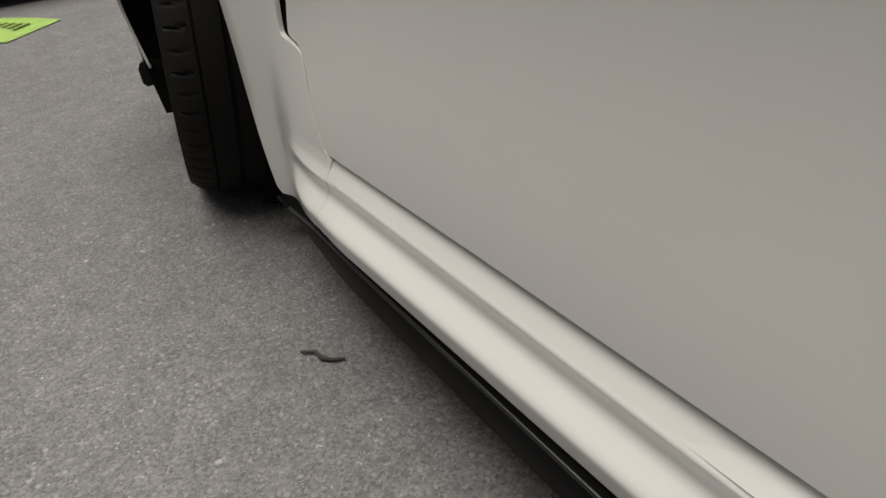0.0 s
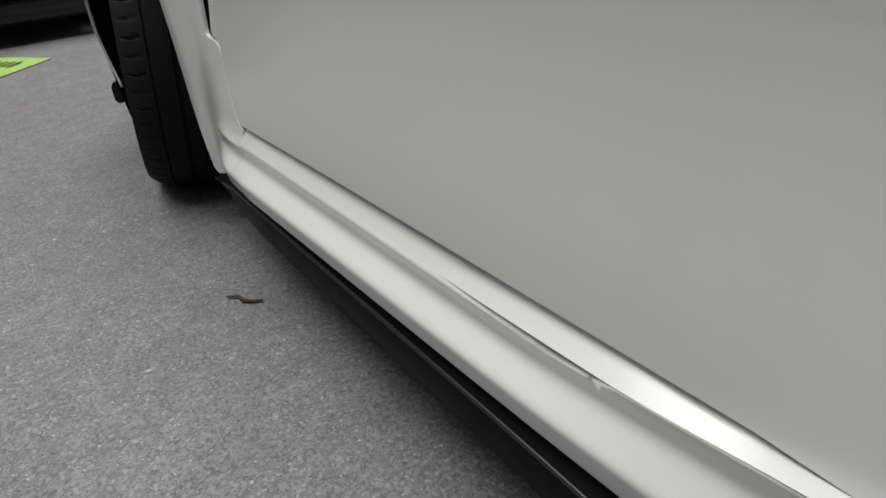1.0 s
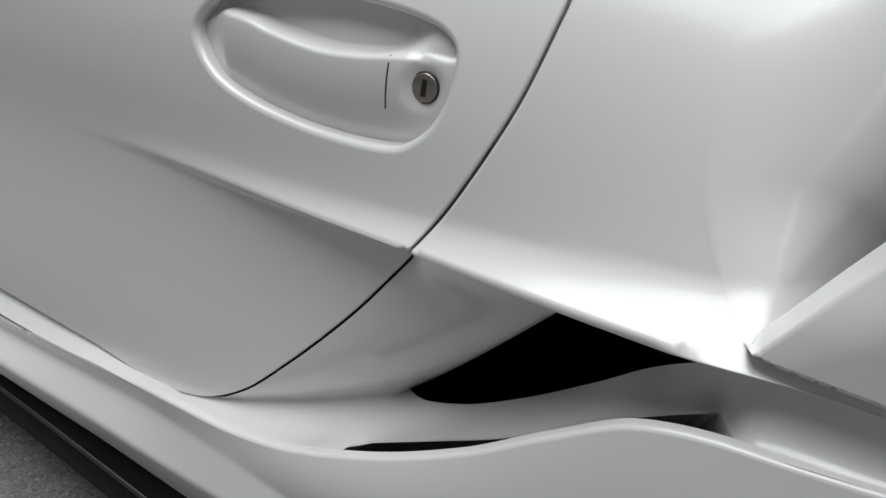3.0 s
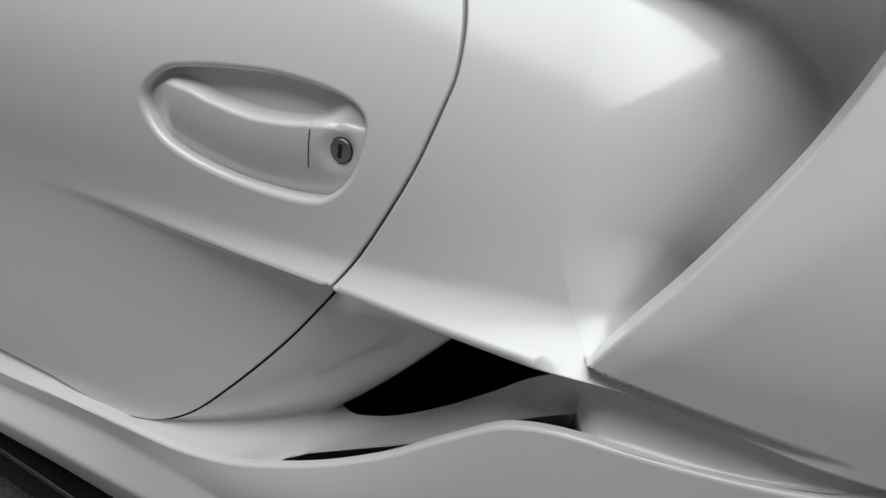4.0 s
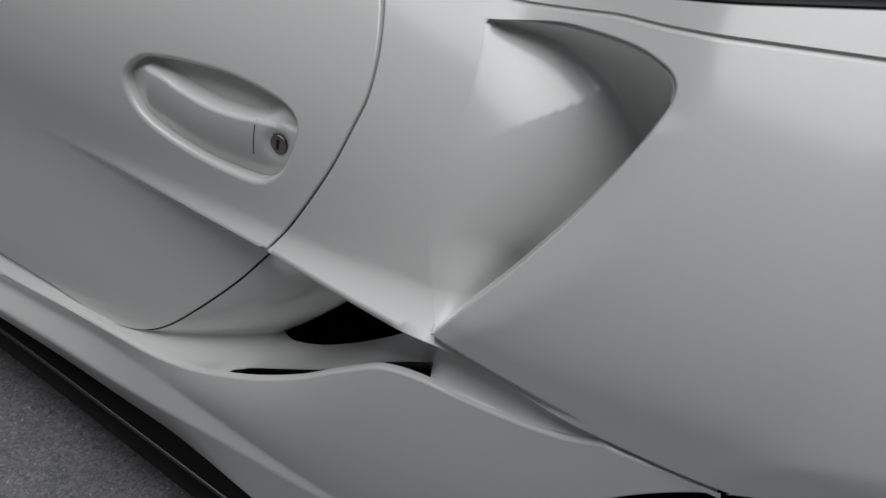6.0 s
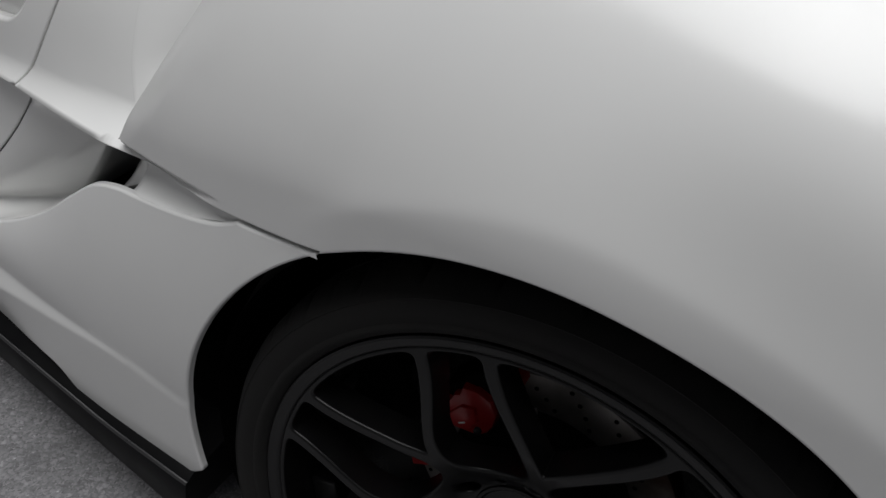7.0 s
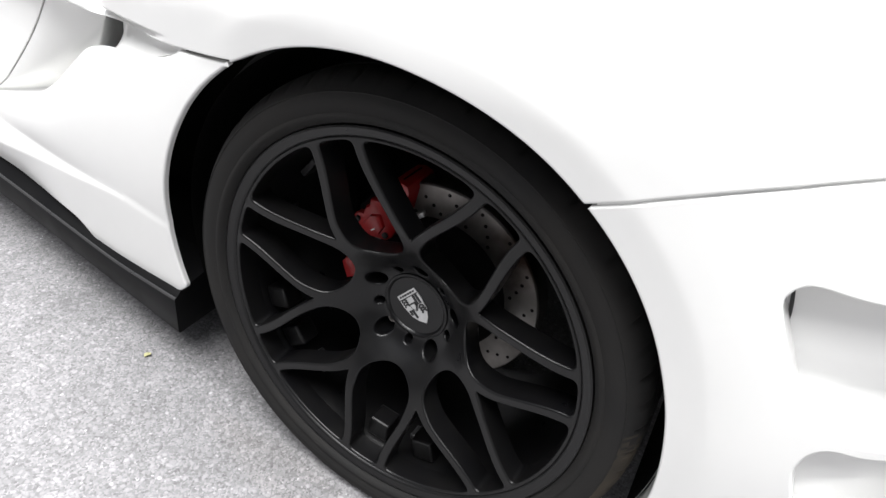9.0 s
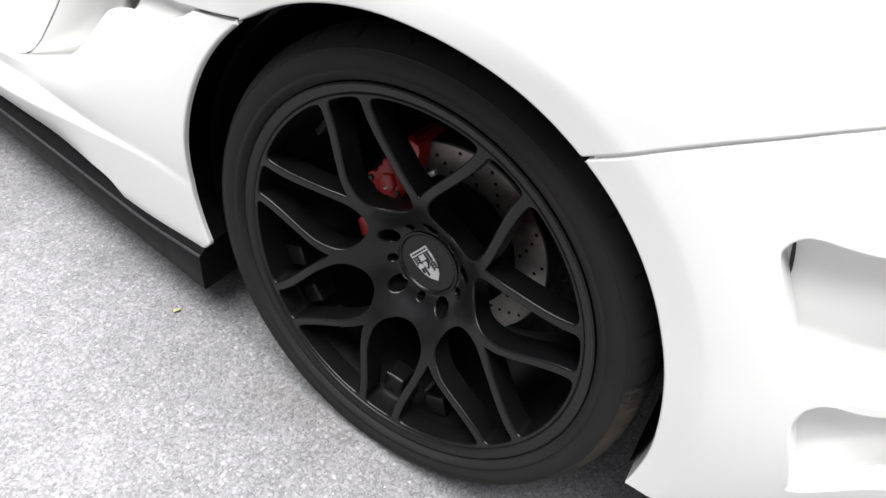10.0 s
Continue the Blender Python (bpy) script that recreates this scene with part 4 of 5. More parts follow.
def wheel_holes(first):
    """The V openings inside each forked spoke and the U openings between the spokes."""
    loops = []
    for k in range(SPOKES):
        c = first + 360 / SPOKES * k
        left, right = [], []
        for r in np.linspace(0.127, R_END - 0.003, 13):
            half = math.degrees(0.0068 / r)
            a = max(arm_offset(r) - half, 0.15)
            left.append(polar(r, c + a))
            right.append(polar(r, c - a))
        top = [polar(R_END, c + a) for a in np.linspace(-14.5, 14.5, 7)]
        loops.append(loop_of(chaikin(np.array(right + top + left[::-1]), 2)))
        u = c + 180 / SPOKES
        left, right = [], []
        for r in np.linspace(0.0865, R_END - 0.003, 14):
            stem = 0.0115 if r < R_SPLIT else 0.0068 + 0.0047 * max(0, 1 - (r - R_SPLIT) / 0.03)
            edge = 180 / SPOKES - arm_offset(r) - math.degrees(stem / r)
            if r < 0.108:
                edge *= math.sqrt(max(0.0, 1 - ((0.108 - r) / 0.0235) ** 2))
            left.append(polar(r, u + edge))
            right.append(polar(r, u - edge))
        top = [polar(R_END, u + a) for a in (-4.2, 0, 4.2)]
        loops.append(loop_of(chaikin(np.array(right + top + left[::-1]), 2)))
    return loops


hub_depth = through_points([0, 0.046, 0.058, 0.08, 0.10, 0.12, 0.15, 0.23, 0.26], [0.078, 0.0755, 0.070, 0.0515, 0.036, 0.026, 0.0155, 0.006, 0.004])


def wheel_face(x, z):
    r = np.hypot(x, z)
    return hub_depth(r)


def build_wheel(name, m, first, bolts, width, radius, parent, label):
    """Spoked rim, tyre, cap and bolts; y runs into the car, y = 0 is the rim's outer lip."""
    mm = np.array(m)

    def put(verts):
        return np.asarray(verts) @ mm[:3, :3].T + mm[:3, 3]

    bolt_loops = [loop_of(np.array([polar(0.061, bolts + 72 * k)]) + np.array([polar(0.0105, a) for a in np.arange(0, 360, 18)])) for k in range(5)]
    vent_loops = [loop_of(np.array([polar(0.0545, bolts + 36 + 72 * k)]) + np.array([polar(0.0050, a) for a in np.arange(0, 360, 24)])) for k in range(5)]
    circle = loop_of(np.array([polar(0.2415, a) for a in np.arange(0, 360, 1.5)]))
    rim = panel(name, circle, wheel_face, WHEEL, parent, holes=wheel_holes(first) + bolt_loops + vent_loops, res=0.007, gap=0.0, r=0.0032, depth=0.034, label=label, place=m)
    barrel = [(0.2360, 0.030), (0.2385, 0.012), (0.2415, 0.0045), (0.2440, 0.0025), (0.2480, 0.0020), (0.2515, 0.0), (0.2535, 0.0008), (0.2545, 0.004), (0.2530, 0.010), (0.2490, 0.014)]
    vv, ff = turned(barrel, 160)
    sharp_by_angle(mesh_part("rim_lip", put(vv), [f[::-1] for f in ff], WHEEL, rim), 45)
    inner = [(0.2370, 0.030), (0.2330, 0.05), (0.2280, 0.08), (0.2270, width - 0.03), (0.2380, width)]
    vv, ff = turned(inner, 96)
    mesh_part("rim_barrel", put(vv), ff, WHEEL, rim)
    # tyre
    w = width
    prof = [(0.2485, 0.012), (0.2535, 0.0075), (0.2560, 0.0010), (0.2595, -0.0030), (0.2620, -0.0054), (0.2650, -0.0058), (0.2672, -0.0044), (0.2710, -0.0056), (0.2765, -0.0072), (0.2825, -0.0070),
            (radius - 0.0205, -0.0056), (radius - 0.0192, -0.0064), (radius - 0.0178, -0.0046), (radius - 0.0120, 0.0022), (radius - 0.0066, 0.0100), (radius - 0.0030, 0.0190), (radius - 0.0012, 0.0300), (radius - 0.0006, 0.0340),
            (radius - 0.0005, 0.0400), (radius - 0.0060, 0.0412), (radius - 0.0060, 0.0432)]
    cut, deep = range(14, 17), 0.0030 if name == "rear_wheel" else 0.0055
    y = 0.0445
    while y < w - 0.05:
        prof += [(radius, y), (radius, y + 0.036), (radius - 0.006, y + 0.0375), (radius - 0.006, y + 0.0445)]
        y += 0.046
    prof += [(radius, y), (radius - 0.001, w - 0.02), (radius - 0.008, w), (radius - 0.03, w + 0.012), (0.28, w + 0.014), (0.25, w)]
    seg = 540
    vv, ff = turned(prof, seg)
    vv = vv.reshape(seg, len(prof), 3)
    # short slots across the shoulder, every second one shallow
    for i in range(0, seg, 9):
        for j in cut:
            q = vv[(i + (j - 14) // 2) % seg, j]
            rr = math.hypot(q[0], q[2])
            kk = (rr - (deep if i % 18 == 0 else 0.6 * deep)) / rr
            q[0], q[1], q[2] = q[0] * kk, q[1] + 0.0012, q[2] * kk
    tyre = mesh_part("tyre", put(vv.reshape(-1, 3)), [f[::-1] for f in ff], RUBBER, rim, "black low-profile tyre with dusty sidewall")
    sharp_by_angle(tyre, 42)
    if name == "rear_wheel":
        tyre.data.materials.append(SCUFFED)
        back = m.inverted()
        dust = random.Random(4)
        for f in tyre.data.polygons:
            q = back @ f.center
            turn = math.degrees(math.atan2(q.z, q.x))
            share = float(smooth((turn + 85) / 40) * smooth((25 - turn) / 40))
            if radius - 0.0195 < math.hypot(q.x, q.z) < radius - 0.0035 and q.y < 0.02 and share > 0.25 + 0.25 * dust.random():
                f.material_index = 1
    # hub cap
    vv, ff = turned([(0.0485, 0.084), (0.0480, 0.0765), (0.0462, 0.0735), (0.0435, 0.0728), (0.0412, 0.0745), (0.0398, 0.0785), (0.0390, 0.0795), (0.0375, 0.0785), (0.0001, 0.0765)], 72)
    cap = mesh_part("centre_cap", put(vv), [f[::-1] for f in ff], WHEEL, rim, "round black cap with a silver shield")
    sharp_by_angle(cap, 40)
    # bolt heads deep in their holes
    for k in range(5):
        bx, bz = polar(0.061, bolts + 72 * k)
        vv, ff = turned([(0.0085, 0.100), (0.0085, 0.092), (0.007, 0.091), (0.0001, 0.093)], 6, (bx, 0, bz))
        mesh_part("wheel_bolt", put(vv), [f[::-1] for f in ff], WHEEL, rim)
    return rim, cap


REAR_M = Matrix.Translation((0.007, -0.014, 0.329)) @ Matrix.Rotation(radians(-3.3), 4, "X")
rear_wheel, rear_cap = build_wheel("rear_wheel", REAR_M, 40.2, 20.5, 0.285, 0.308, CAR, "matt black seven-spoke forked alloy wheel")
# square blocks fixed inside the rim
for turn in (-139, -156, -89, -69):
    bm = box_bm((0.198, 0.042, -0.016), (0.231, 0.074, 0.016), 0.003)
    bm.transform(REAR_M @ Matrix.Rotation(radians(-turn), 4, "Y"))
    part("balance_weight", bm, WHEEL, rear_wheel, "square black block inside the rim", smooth=False)
FRONT_M = Matrix.Translation((-2.402, 0.052, 0.305)) @ Matrix.Rotation(radians(-16), 4, "Z") @ Matrix.Rotation(radians(-6), 4, "X")
build_wheel("front_wheel", FRONT_M, 30.0, 10.0, 0.235, 0.308, CAR, "matt black front alloy wheel")

# silver shield on the cap, in plain bands
shield = [(-0.0135, 0.0150), (0.0135, 0.0150), (0.0140, 0.004), (0.0115, -0.007), (0.0065, -0.0135), (0.0, -0.0180), (-0.0065, -0.0135), (-0.0115, -0.007), (-0.0140, 0.004)]
SH_M = REAR_M @ Matrix.Translation((0.0005, 0, -0.003)) @ Matrix.Rotation(radians(-54.4), 4, "Y") @ Matrix.Translation((0, 0, 0.002)) @ Matrix.Diagonal((1.25, 1, 1.48, 1))


def cap_patch(pts, lift, mat, name):
    bm = bmesh.new()
    top = [bm.verts.new(SH_M @ Vector((x, 0.0763 - lift + 0.0020 * math.hypot(x, z) / 0.0345, z))) for x, z in pts]
    low = [bm.verts.new(SH_M @ Vector((x, 0.0795, z))) for x, z in pts]
    bm.faces.new(top)
    for i in range(len(pts)):
        j = (i + 1) % len(pts)
        bm.faces.new((top[i], low[i], low[j], top[j]))
    bmesh.ops.recalc_face_normals(bm, faces=bm.faces[:])
    return part(name, bm, mat, rear_cap, smooth=False)


cap_patch(shield, 0.0012, SILVER, "shield")
def ring_bar(cx, cz, r, a0, a1, half=0.0007, n=7):
    """A curved bar, as a closed outline."""
    a = [radians(a0 + (a1 - a0) * i / (n - 1)) for i in range(n)]
    return [(cx + (r + half) * math.cos(t), cz + (r + half) * math.sin(t)) for t in a] + [(cx + (r - half) * math.cos(t), cz + (r - half) * math.sin(t)) for t in a[::-1]]


# banner line, upright bars in two quarters, curved bars in the other two, and a small shield in the middle
cap_patch([(-0.0135, 0.0098), (0.0135, 0.0098), (0.0135, 0.0106), (-0.0135, 0.0106)], 0.0020, BLACK, "shield_band")
for i in range(6):
    x0 = -0.0112 + 0.0040 * i
    cap_patch([(x0, 0.0120), (x0 + 0.0022, 0.0120), (x0 + 0.0022, 0.0136), (x0, 0.0136)], 0.0020, BLACK, "shield_band")
for x0, z0, z1 in ((0.0058, 0.0005, 0.0096), (0.0098, 0.0005, 0.0096), (-0.0056, -0.0102, -0.0014), (-0.0094, -0.0062, -0.0014)):
    cap_patch([(x0 - 0.0011, z0), (x0 + 0.0011, z0), (x0 + 0.0011, z1), (x0 - 0.0011, z1)], 0.0020, BLACK, "shield_band")
for cx, cz in ((-0.0085, 0.0012), (0.0080, -0.0095)):
    for k in range(3):
        cap_patch(ring_bar(cx, cz, 0.0036, 20, 160), 0.0020, BLACK, "shield_band")
        cz += 0.0026
for r0, mat, lift in ((1.0, BLACK, 0.0022), (0.66, SILVER, 0.0030)):
    cap_patch([(x * r0, z * r0 + 0.0005) for x, z in ((-0.0042, 0.0036), (0.0042, 0.0036), (0.0042, -0.0006), (0.0, -0.0050), (-0.0042, -0.0006))], lift, mat, "small_shield")

# balance weights inside the rim
for a, d in ((192, 0.06), (172, 0.07), (236, 0.06), (286, 0.065), (148, 0.07)):
    bm = box_bm((-0.016, d, -0.0045), (0.016, d + 0.022, 0.0045), 0.002)
    m = REAR_M @ Matrix.Rotation(radians(-a), 4, "Y") @ Matrix.Translation((0.222, 0, 0)) @ Matrix.Rotation(radians(90), 4, "Y")
    for v in bm.verts:
        v.co = m @ v.co
    part("balance_weight", bm, EDGE, rear_wheel, smooth=False)

# ---- brake ----
vv, ff = turned([(0.097, 0.128), (0.097, 0.116), (0.100, 0.115), (0.1425, 0.115), (0.1445, 0.117), (0.1445, 0.145)], 120, (0.007, 0, 0.329))
disc = mesh_part("brake_disc", vv, [f[::-1] for f in ff], STEEL, CAR, "drilled steel brake disc with rust stains")
sharp_by_angle(disc, 40)
vv, ff = turned([(0.099, 0.130), (0.0975, 0.110), (0.092, 0.104), (0.0001, 0.102)], 72, (0.007, 0, 0.329))
mesh_part("disc_bell", vv, [f[::-1] for f in ff], LINER, disc)
dm = bpy.data.meshes.new("drill_hole")
vv, ff = turned([(0.0024, 0.001), (0.0024, -0.0004), (0.0001, -0.0004)], 12)
dm.from_pydata([tuple(map(float, p)) for p in vv], [], [f[::-1] for f in ff])
dm.materials.append(LINER)
for i in range(72):
    a = 5 * i
    rr = (0.106, 0.116, 0.126, 0.136)[i % 4]
    ob = new("drill_hole", dm)
    ob.parent = disc
    ob.location = (0.007 + rr * math.cos(radians(a)), 0.115, 0.329 + rr * math.sin(radians(a)))


def prism(points, y0, y1, bevel):
    """An angular block: an outline in the side view, between two depths, with broken edges."""
    bm = bmesh.new()
    front = [bm.verts.new((x, y0, z)) for x, z in points]
    back = [bm.verts.new((x, y1, z)) for x, z in points]
    n = len(points)
    bm.faces.new(front)
    bm.faces.new(back[::-1])
    for i in range(n):
        j = (i + 1) % n
        bm.faces.new((front[i], back[i], back[j], front[j]))
    bmesh.ops.recalc_face_normals(bm, faces=bm.faces[:])
    bmesh.ops.bevel(bm, geom=[e for e in bm.edges if all(v.co.y < y0 + 1e-5 for v in e.verts)], offset=bevel, segments=2, profile=0.5, affect="EDGES")
    return bm


cal = part("brake_caliper", prism([(-0.122, 0.389), (-0.118, 0.380), (-0.110, 0.3765), (-0.108, 0.371), (-0.096, 0.367), (-0.080, 0.371), (-0.068, 0.374), (-0.060, 0.383), (-0.056, 0.396), (-0.058, 0.412), (-0.068, 0.425), (-0.084, 0.428),
                                   (-0.100, 0.424), (-0.1005, 0.413), (-0.106, 0.409), (-0.108, 0.398), (-0.116, 0.396)], 0.088, 0.15, 0.004), RED, CAR, "red brake caliper with angular housings")
sharp_by_angle(cal, 30)
for name, pts, y0, y1 in (("upper_housing", [(-0.081, 0.453), (-0.073, 0.463), (-0.061, 0.467), (-0.051, 0.465), (-0.047, 0.457), (-0.048, 0.441), (-0.0495, 0.425), (-0.057, 0.432), (-0.067, 0.439)], 0.090, 0.15),
                          ("lower_mount", [(-0.132, 0.302), (-0.128, 0.310), (-0.121, 0.316), (-0.112, 0.310), (-0.104, 0.303), (-0.104, 0.289), (-0.112, 0.284), (-0.121, 0.277), (-0.126, 0.288)], 0.088, 0.14),
                          ("housing_face", [(-0.104, 0.385), (-0.094, 0.376), (-0.078, 0.380), (-0.072, 0.395), (-0.080, 0.410), (-0.094, 0.404)], 0.0835, 0.09)):
    sharp_by_angle(part(name, prism(pts, y0, y1, 0.003), RED, cal), 30)
part("bridge", prism([(-0.130, 0.33), (-0.120, 0.40), (-0.095, 0.44), (-0.062, 0.468), (-0.054, 0.45), (-0.07, 0.42), (-0.092, 0.39), (-0.104, 0.33)], 0.098, 0.14, 0.003), LINER, cal, "dark caliper bridge")
for bx, bz in ((-0.1135, 0.3875), (-0.069, 0.3835)):
    vv, ff = turned([(0.0042, 0.090), (0.0042, 0.0845), (0.0034, 0.0838), (0.0001, 0.0838)], 12, (bx, 0, bz))
    mesh_part("caliper_bolt", vv, [f[::-1] for f in ff], BLACK, cal)
part("pad_clip", prism([(-0.036, 0.428), (-0.028, 0.436), (-0.024, 0.430), (-0.031, 0.424)], 0.098, 0.104, 0.001), SILVER, cal, "bright metal pad clip")
part("casting_mark", prism([(-0.090, 0.3835), (-0.084, 0.389), (-0.083, 0.3875), (-0.0885, 0.382)], 0.0828, 0.0838, 0.0002), SILVER, cal, "scratched bare metal mark")


# ---- wheel wells ----
def well(cx, cz, rr, y0, y1, name, low=-42):
    rows = []
    for a in np.linspace(low, 222, 90):
        ca, sa = math.cos(radians(a)), math.sin(radians(a))
        rows.append([(cx + rr * ca, y0, cz + rr * sa), (cx + (rr + 0.012) * ca, y0 + 0.03, cz + (rr + 0.012) * sa), (cx + (rr + 0.012) * ca, y1, cz + (rr + 0.012) * sa), (cx + 0.05 * ca, y1 + 0.01, cz + 0.05 * sa)])
    vv, ff = grid_mesh(rows)
    return mesh_part(name, vv, ff, LINER, CAR, "black plastic wheel-arch liner")


well(0.004, 0.33, 0.3335, 0.004, 0.42, "rear_arch_liner", -16)
well(FX, FZ, 0.364, 0.046, 0.50, "front_arch_liner")
# ---- the rest of the car ----
def hull(x0, x1, z0, z1, y0=0.2, y1=1.58, bevel=0.03):
    return box_bm((x0, y0, z0), (x1, y1, z1), bevel)


bm = hull(-2.06, -0.37, 0.135, 0.79)
part("floor_pan", bm, LINER, CAR, "dark underbody")
# hidden sheet added under the wing's top, blocking light that leaks into the intake
xs = np.linspace(-0.36, 0.7, 50)
ys = quarter(xs, np.full(50, 0.812)) + 0.006
vv, ff = grid_mesh([np.stack([xs, ys, np.full(50, 0.812)], 1), np.stack([xs, np.full(50, 0.5), np.full(50, 0.83)], 1), np.stack([xs, np.full(50, 0.5), np.full(50, 0.80)], 1), np.stack([xs, ys, np.full(50, 0.808)], 1)])
mesh_part("light_block_sheet", vv, ff, LINER, CAR)
part("floor_pan", hull(-3.1, -2.8, 0.16, 0.5, 0.3, 1.5), LINER, CAR)
part("floor_pan", hull(0.37, 0.85, 0.22, 0.7, 0.3, 1.5), LINER, CAR)
part("floor_pan", hull(-0.38, 0.38, 0.16, 0.74, 0.44, 1.34), LINER, CAR)
part("floor_pan", hull(-2.75, -2.0, 0.16, 0.66, 0.52, 1.26), LINER, CAR)
# roof, bonnet and tail: lofted across the car
top_z = through_points([-3.15, -2.9, -2.4, -1.95, -1.75, -1.3, -1.0, -0.6, -0.2, 0.2, 0.6, 0.88], [0.45, 0.60, 0.72, 0.80, 0.84, 1.16, 1.26, 1.27, 1.17, 1.0, 0.90, 0.76])
low_z = through_points([-3.15, -2.9, -2.4, -1.95, -0.65, -0.2, 0.2, 0.6, 0.88], [0.42, 0.55, 0.66, 0.74, 0.80, 0.86, 0.88, 0.86, 0.74])
low_y = through_points([-3.15, -2.9, -2.5, -1.95, -1.2, -0.65, -0.2, 0.2, 0.6, 0.88], [0.40, 0.20, 0.14, 0.20, 0.44, 0.50, 0.46, 0.24, 0.22, 0.34])


def shell(x0, x1, mat, name, label, lift=0.0):
    rows = []
    for x in np.linspace(x0, x1, 30):
        z0, z1, y0 = float(low_z(x)), float(top_z(x)), float(low_y(x))
        row = []
        for v in np.linspace(0, 1, 25):
            s = 2 * v - 1
            yy = 0.89 + (0.89 - y0) * s * (1 - 0.18 * (z1 - z0) * (1 - abs(s) ** 6))
            zz = z0 + (z1 - z0) * (1 - abs(s) ** 3.2) + lift
            row.append((x, yy, zz))
        rows.append(row)
    vv, ff = grid_mesh(rows)
    return mesh_part(name, vv, [f[::-1] for f in ff], mat, CAR, label)


shell(-3.15, -1.78, PAINT, "bonnet", "white bonnet")
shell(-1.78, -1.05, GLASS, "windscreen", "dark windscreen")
shell(-1.05, -0.45, PAINT, "roof", "white roof")
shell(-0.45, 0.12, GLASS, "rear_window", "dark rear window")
shell(0.12, 0.88, PAINT, "engine_lid", "white engine lid")
part("rear_apron", box_bm((0.80, 0.34, 0.2), (0.90, 1.44, 0.76), 0.04, 3), PAINT, CAR)
part("front_apron", box_bm((-3.17, 0.4, 0.14), (-3.08, 1.38, 0.46), 0.04, 3), PAINT, CAR)
# far flank
far = []
for x in np.linspace(-3.12, 0.86, 60):
    far.append([(x, 1.56, 0.20), (x, 1.66, 0.30), (x, 1.69, 0.5), (x, 1.68, 0.65), (x, 1.78 - float(low_y(x)), float(low_z(x)))])
vv, ff = grid_mesh(far)
mesh_part("far_flank", vv, ff, PAINT, CAR, "white far side of the body")
for fx, rr in ((FX, 0.31), (0.007, 0.31)):
    vv, ff = turned([(0.0001, 1.72), (0.24, 1.72), (0.25, 1.74), (0.30, 1.735), (rr, 1.70), (rr, 1.48), (0.25, 1.46)], 72, (fx, 0, rr))
    mesh_part("far_wheel", vv, ff, RUBBER, CAR)
# splitter ahead of the front wheel
rows = []
for x in np.linspace(-3.0, -2.70, 14):
    y = 0.036 + 5.0 * max(0.0, -2.715 - x) ** 1.25
    rows.append([(x, y + 0.03, 0.172), (x, y, 0.167), (x, y - 0.006, 0.155), (x, y - 0.006, 0.122), (x, y + 0.002, 0.113), (x, y + 0.2, 0.117)])
vv, ff = grid_mesh(rows)
ff.append(tuple(range(len(vv) - 6, len(vv))))
sharp_by_angle(mesh_part("front_splitter", vv, ff, BLACK, CAR, "black front splitter"), 40)

# ---- surroundings ----
RENDER = material("grey_render", (0.24, 0.235, 0.225), 0.8, grain=(6, (0.18, 0.175, 0.165), 0.7), bump=(40, 0.3, 0.004))
# unseen walls, added to block the low sky and darken upright sides
for name, lo, hi in (("sky_block_south", (-16, -9.3, -0.4), (12, -9.0, 6.2)), ("sky_block_west", (-16.3, -9.3, -0.4), (-16, 9, 6.2)), ("sky_block_east", (12, -9.3, -0.4), (12.3, 9, 6.2))):
    tagged(part(name, box_bm(lo, hi), RENDER, None, smooth=False), "unseen plain grey wall, added to hold back low sky light", "wall", kind="structure")

def ground_z(x):
    return 0.024 + 0.0125 * x


# card lying on the ground ahead of the car
bm = bmesh.new()
corners = [(-4.30, 0.075), (-4.56, -0.12), (-4.34, -0.36), (-4.05, -0.16)]
n = 10
grid = []
for i in range(n + 1):
    row = []
    for j in range(n + 1):
        u, v = i / n, j / n
        a = Vector(corners[0]).lerp(Vector(corners[1]), u)
        b = Vector(corners[3]).lerp(Vector(corners[2]), u)
        p = a.lerp(b, v)
        row.append(bm.verts.new((p.x, p.y, ground_z(p.x) + 0.004 + 0.006 * math.sin(3.0 * u) * math.sin(2.2 * v + 0.6))))
    grid.append(row)
for i in range(n):
    for j in range(n):
        bm.faces.new((grid[i][j], grid[i + 1][j], grid[i + 1][j + 1], grid[i][j + 1]))
bmesh.ops.solidify(bm, geom=bm.faces[:], thickness=0.0012)
bmesh.ops.recalc_face_normals(bm, faces=bm.faces[:])
card = thing("card", "bright yellow-green printed card lying on the asphalt", "card")
sheet = part("sheet", bm, PAPER, card)
for k in range(5):
    u, v, w = 0.25 + 0.12 * k, 0.3, 0.3 - 0.04 * (k % 3)
    a = Vector(corners[0]).lerp(Vector(corners[1]), u).lerp(Vector(corners[3]).lerp(Vector(corners[2]), u), v)
    b = Vector(corners[0]).lerp(Vector(corners[1]), u).lerp(Vector(corners[3]).lerp(Vector(corners[2]), u), v + w)
    d = (b - a).normalized() * 1.0
    s = Vector((-d.y, d.x)) * 0.008
    bm = bmesh.new()
    vs = [bm.verts.new((p.x, p.y, ground_z(p.x) + 0.0125)) for p in (a - s, b - s, b + s, a + s)]
    bm.faces.new(vs)
    bmesh.ops.solidify(bm, geom=bm.faces[:], thickness=0.0005)
    part("print_bar", bm, INK, sheet, smooth=False)

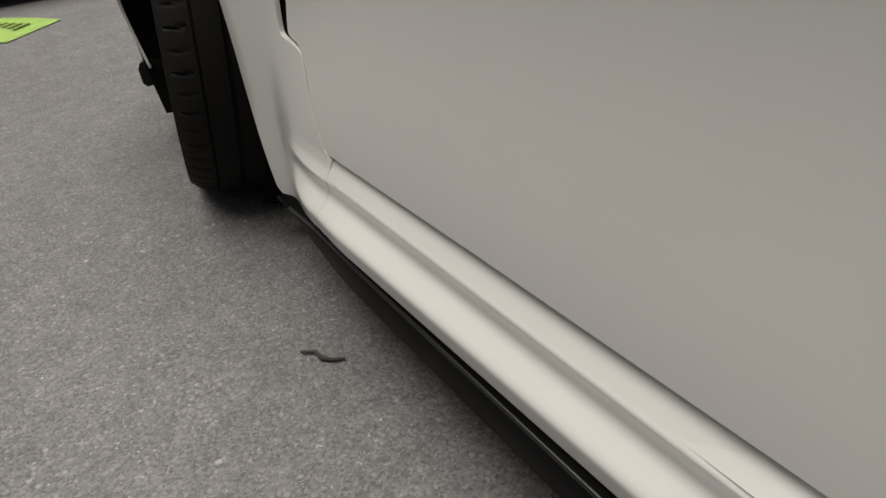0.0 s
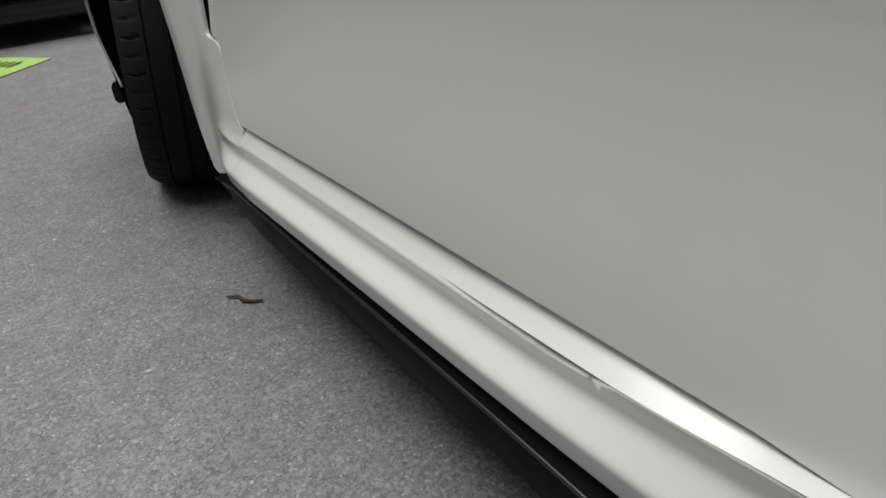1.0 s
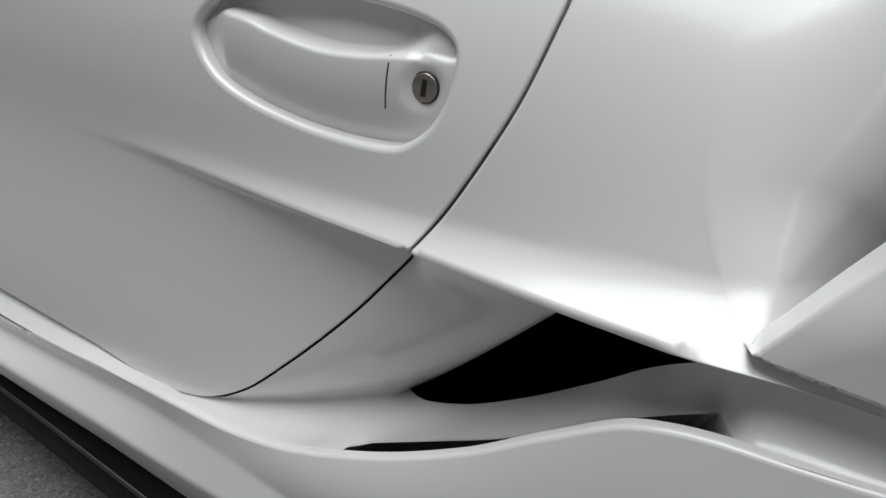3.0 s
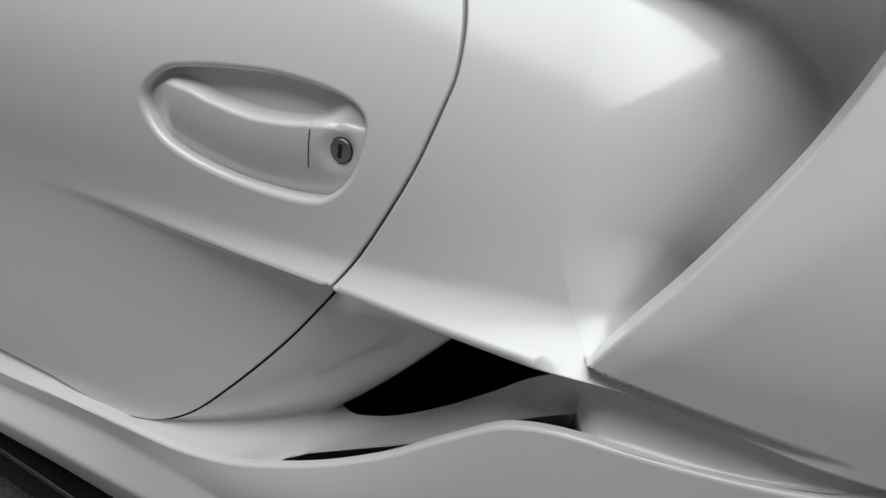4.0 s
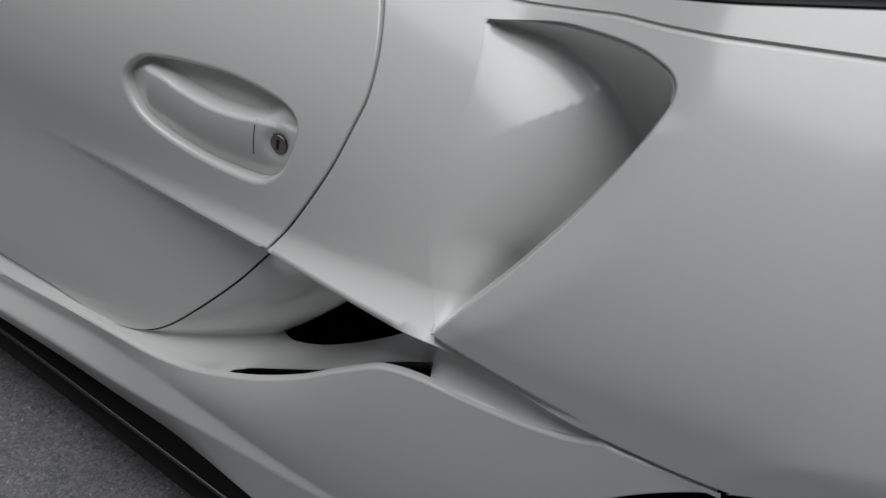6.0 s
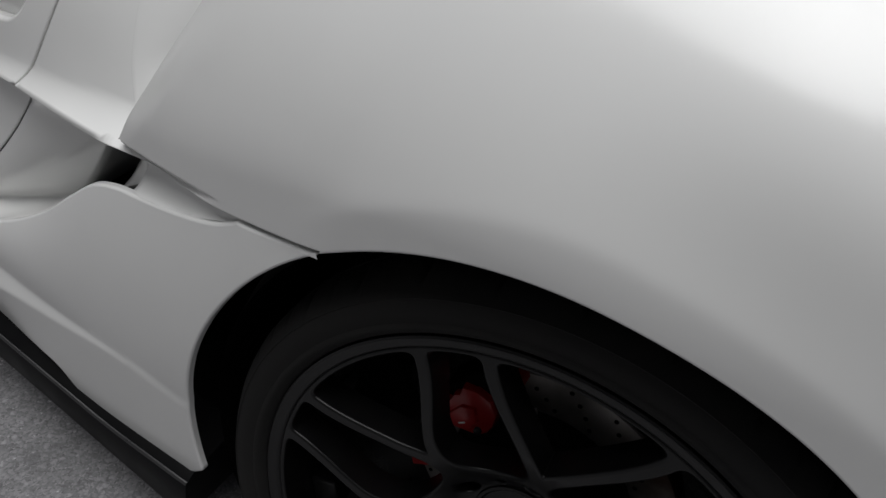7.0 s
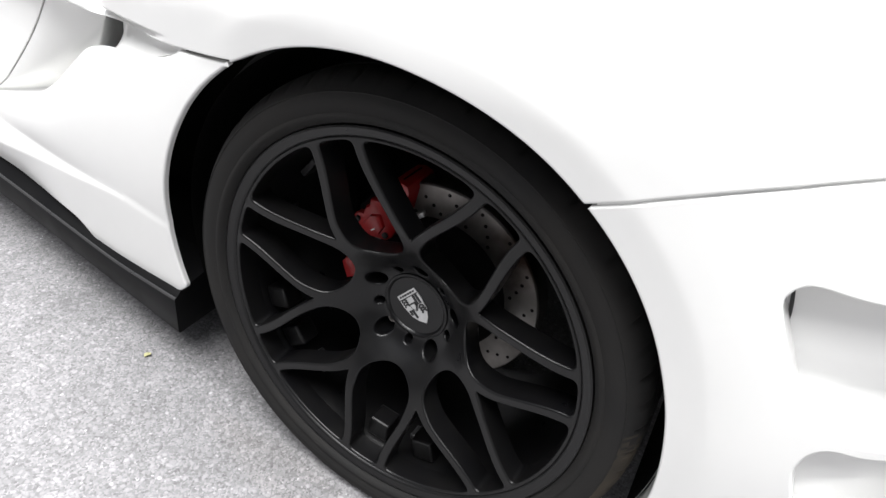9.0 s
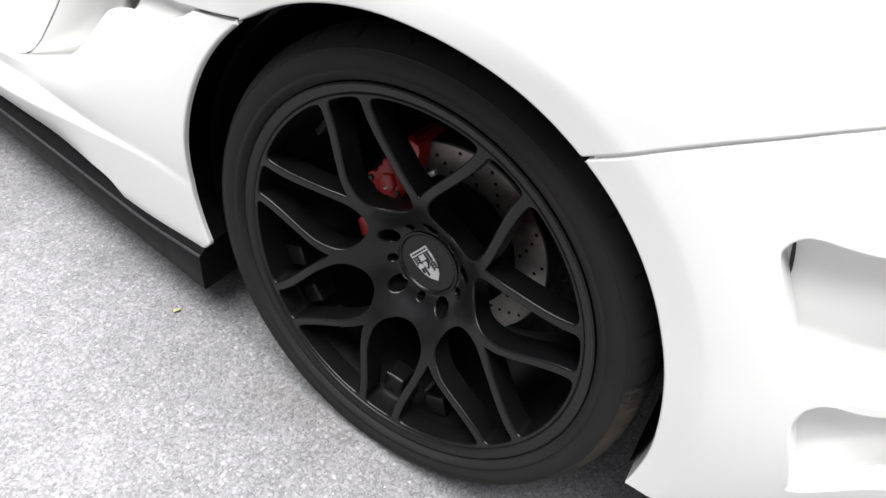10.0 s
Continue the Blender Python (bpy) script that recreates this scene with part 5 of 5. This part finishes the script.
# scraps on the ground
DRY = material("dry_leaf", (0.36, 0.35, 0.17), 0.7, grain=(80, (0.26, 0.25, 0.14), 0.7))
TWIG = material("twig_bark", (0.04, 0.035, 0.03), 0.8, grain=(90, (0.06, 0.05, 0.045), 0.6))
leaf = thing("leaf_scrap", "small dry yellow leaf scrap on the asphalt", "leaf")
bm = bmesh.new()
c0 = Vector((-0.402, -0.048, ground_z(-0.402) + 0.004))
ring = [bm.verts.new(c0 + Vector((0.004 * math.cos(a) * (1 + 0.4 * math.sin(2 * a)), 0.0058 * math.sin(a), 0.0012 * math.cos(2 * a)))) for a in np.arange(0, 6.28, 0.5)]
mid = bm.verts.new(c0 + Vector((0, 0, -0.001)))
for i in range(len(ring)):
    bm.faces.new((ring[i], ring[(i + 1) % len(ring)], mid))
bmesh.ops.recalc_face_normals(bm, faces=bm.faces[:])
bmesh.ops.solidify(bm, geom=bm.faces[:], thickness=0.0006)
part("blade", bm, DRY, leaf, smooth=False)


def tube(points, radius, sides=7):
    pts = [Vector(p) for p in points]
    rows = []
    for i, p in enumerate(pts):
        d = (pts[min(i + 1, len(pts) - 1)] - pts[max(i - 1, 0)]).normalized()
        u = d.cross(Vector((0.1, 0.2, 1))).normalized()
        w = d.cross(u)
        rr = radius * (1 - 0.5 * abs(2 * i / (len(pts) - 1) - 1))
        rows.append([tuple(p + (u * math.cos(a) + w * math.sin(a)) * rr) for a in np.arange(sides) * 2 * math.pi / sides])
    vv, ff = grid_mesh(rows, closed=True)
    return vv, ff


twig = thing("twig", "thin dark curved twig on the asphalt", "twig")
zz = ground_z(-1.75) + 0.004
vv, ff = tube([(-1.785, -0.045, zz), (-1.772, -0.030, zz + 0.001), (-1.755, -0.028, zz), (-1.742, -0.018, zz + 0.001), (-1.735, -0.004, zz)], 0.0035)
mesh_part("stem", vv, ff, TWIG, twig)

# ---- the dark car parked ahead ----
OTHER = thing("parked_car", "glossy dark grey car parked ahead on the asphalt", "car")
gz = ground_z(-5.0)


def nose(profile, mat, name, label="", y0=-1.35, y1=0.62):
    """A bumper strip: a profile of (set-back, height) swept across the car, drawn back at both corners."""
    rows = []
    for t in np.linspace(0, 1, 41):
        y = y0 + (y1 - y0) * t
        s = abs(2 * t - 1)
        back = 0.10 * s ** 2 + 0.5 * max(0.0, s - 0.82) ** 1.5
        rows.append([(-4.80 - back - dx, y, gz + z) for dx, z in profile])
    vv, ff = grid_mesh(rows)
    return sharp_by_angle(mesh_part(name, vv, ff, mat, OTHER, label), 40)


nose([(0.12, 0.10), (0.02, 0.105), (0.0, 0.12), (-0.005, 0.16), (0.01, 0.20), (0.04, 0.215), (0.10, 0.22)], GREYCAR, "bumper_lip", "glossy dark grey bumper lip")
nose([(0.10, 0.20), (0.11, 0.25), (0.10, 0.31)], BLACK, "intake_grille", "black lower grille")
nose([(0.10, 0.295), (0.01, 0.30), (-0.01, 0.32), (-0.015, 0.42), (0.02, 0.55), (0.10, 0.63), (0.5, 0.70), (1.1, 0.82)], GREYCAR, "bumper", "glossy dark grey bumper")
for yy in (-1.28, 0.36):
    vv, ff = turned([(0.0001, -0.1), (0.22, -0.1), (0.23, -0.11), (0.29, -0.105), (0.31, -0.08), (0.315, 0.1), (0.24, 0.11)], 64, (-5.55, yy + 0.1, gz + 0.308))
    mesh_part("wheel", vv, [f[::-1] for f in ff], RUBBER, OTHER, "black wheel")
body_z = through_points([-9.0, -8.6, -8.0, -7.4, -6.9, -6.3, -5.9, -5.3], [0.72, 0.95, 1.30, 1.42, 1.40, 1.0, 0.84, 0.70])
rows = []
for x in np.linspace(-9.0, -5.2, 40):
    zt = float(body_z(x))
    rows.append([(x, -0.365 + w * 0.86 * (1 - 0.25 * max(0.0, (h - 0.8) / 0.6)), gz + h) for w, h in
                 ((-1, 0.16), (-1.02, 0.4), (-1.0, min(zt, 0.8)), (-0.98, zt * 0.97), (-0.7, zt), (0, zt + 0.02), (0.7, zt), (0.98, zt * 0.97), (1.0, min(zt, 0.8)), (1.02, 0.4), (1, 0.16))])
vv, ff = grid_mesh(rows)
mesh_part("body", vv, [f[::-1] for f in ff], GREYCAR, OTHER)
part("floor_pan", box_bm((-8.9, -1.15, gz + 0.14), (-5.0, 0.42, gz + 0.5), 0.02), LINER, OTHER)
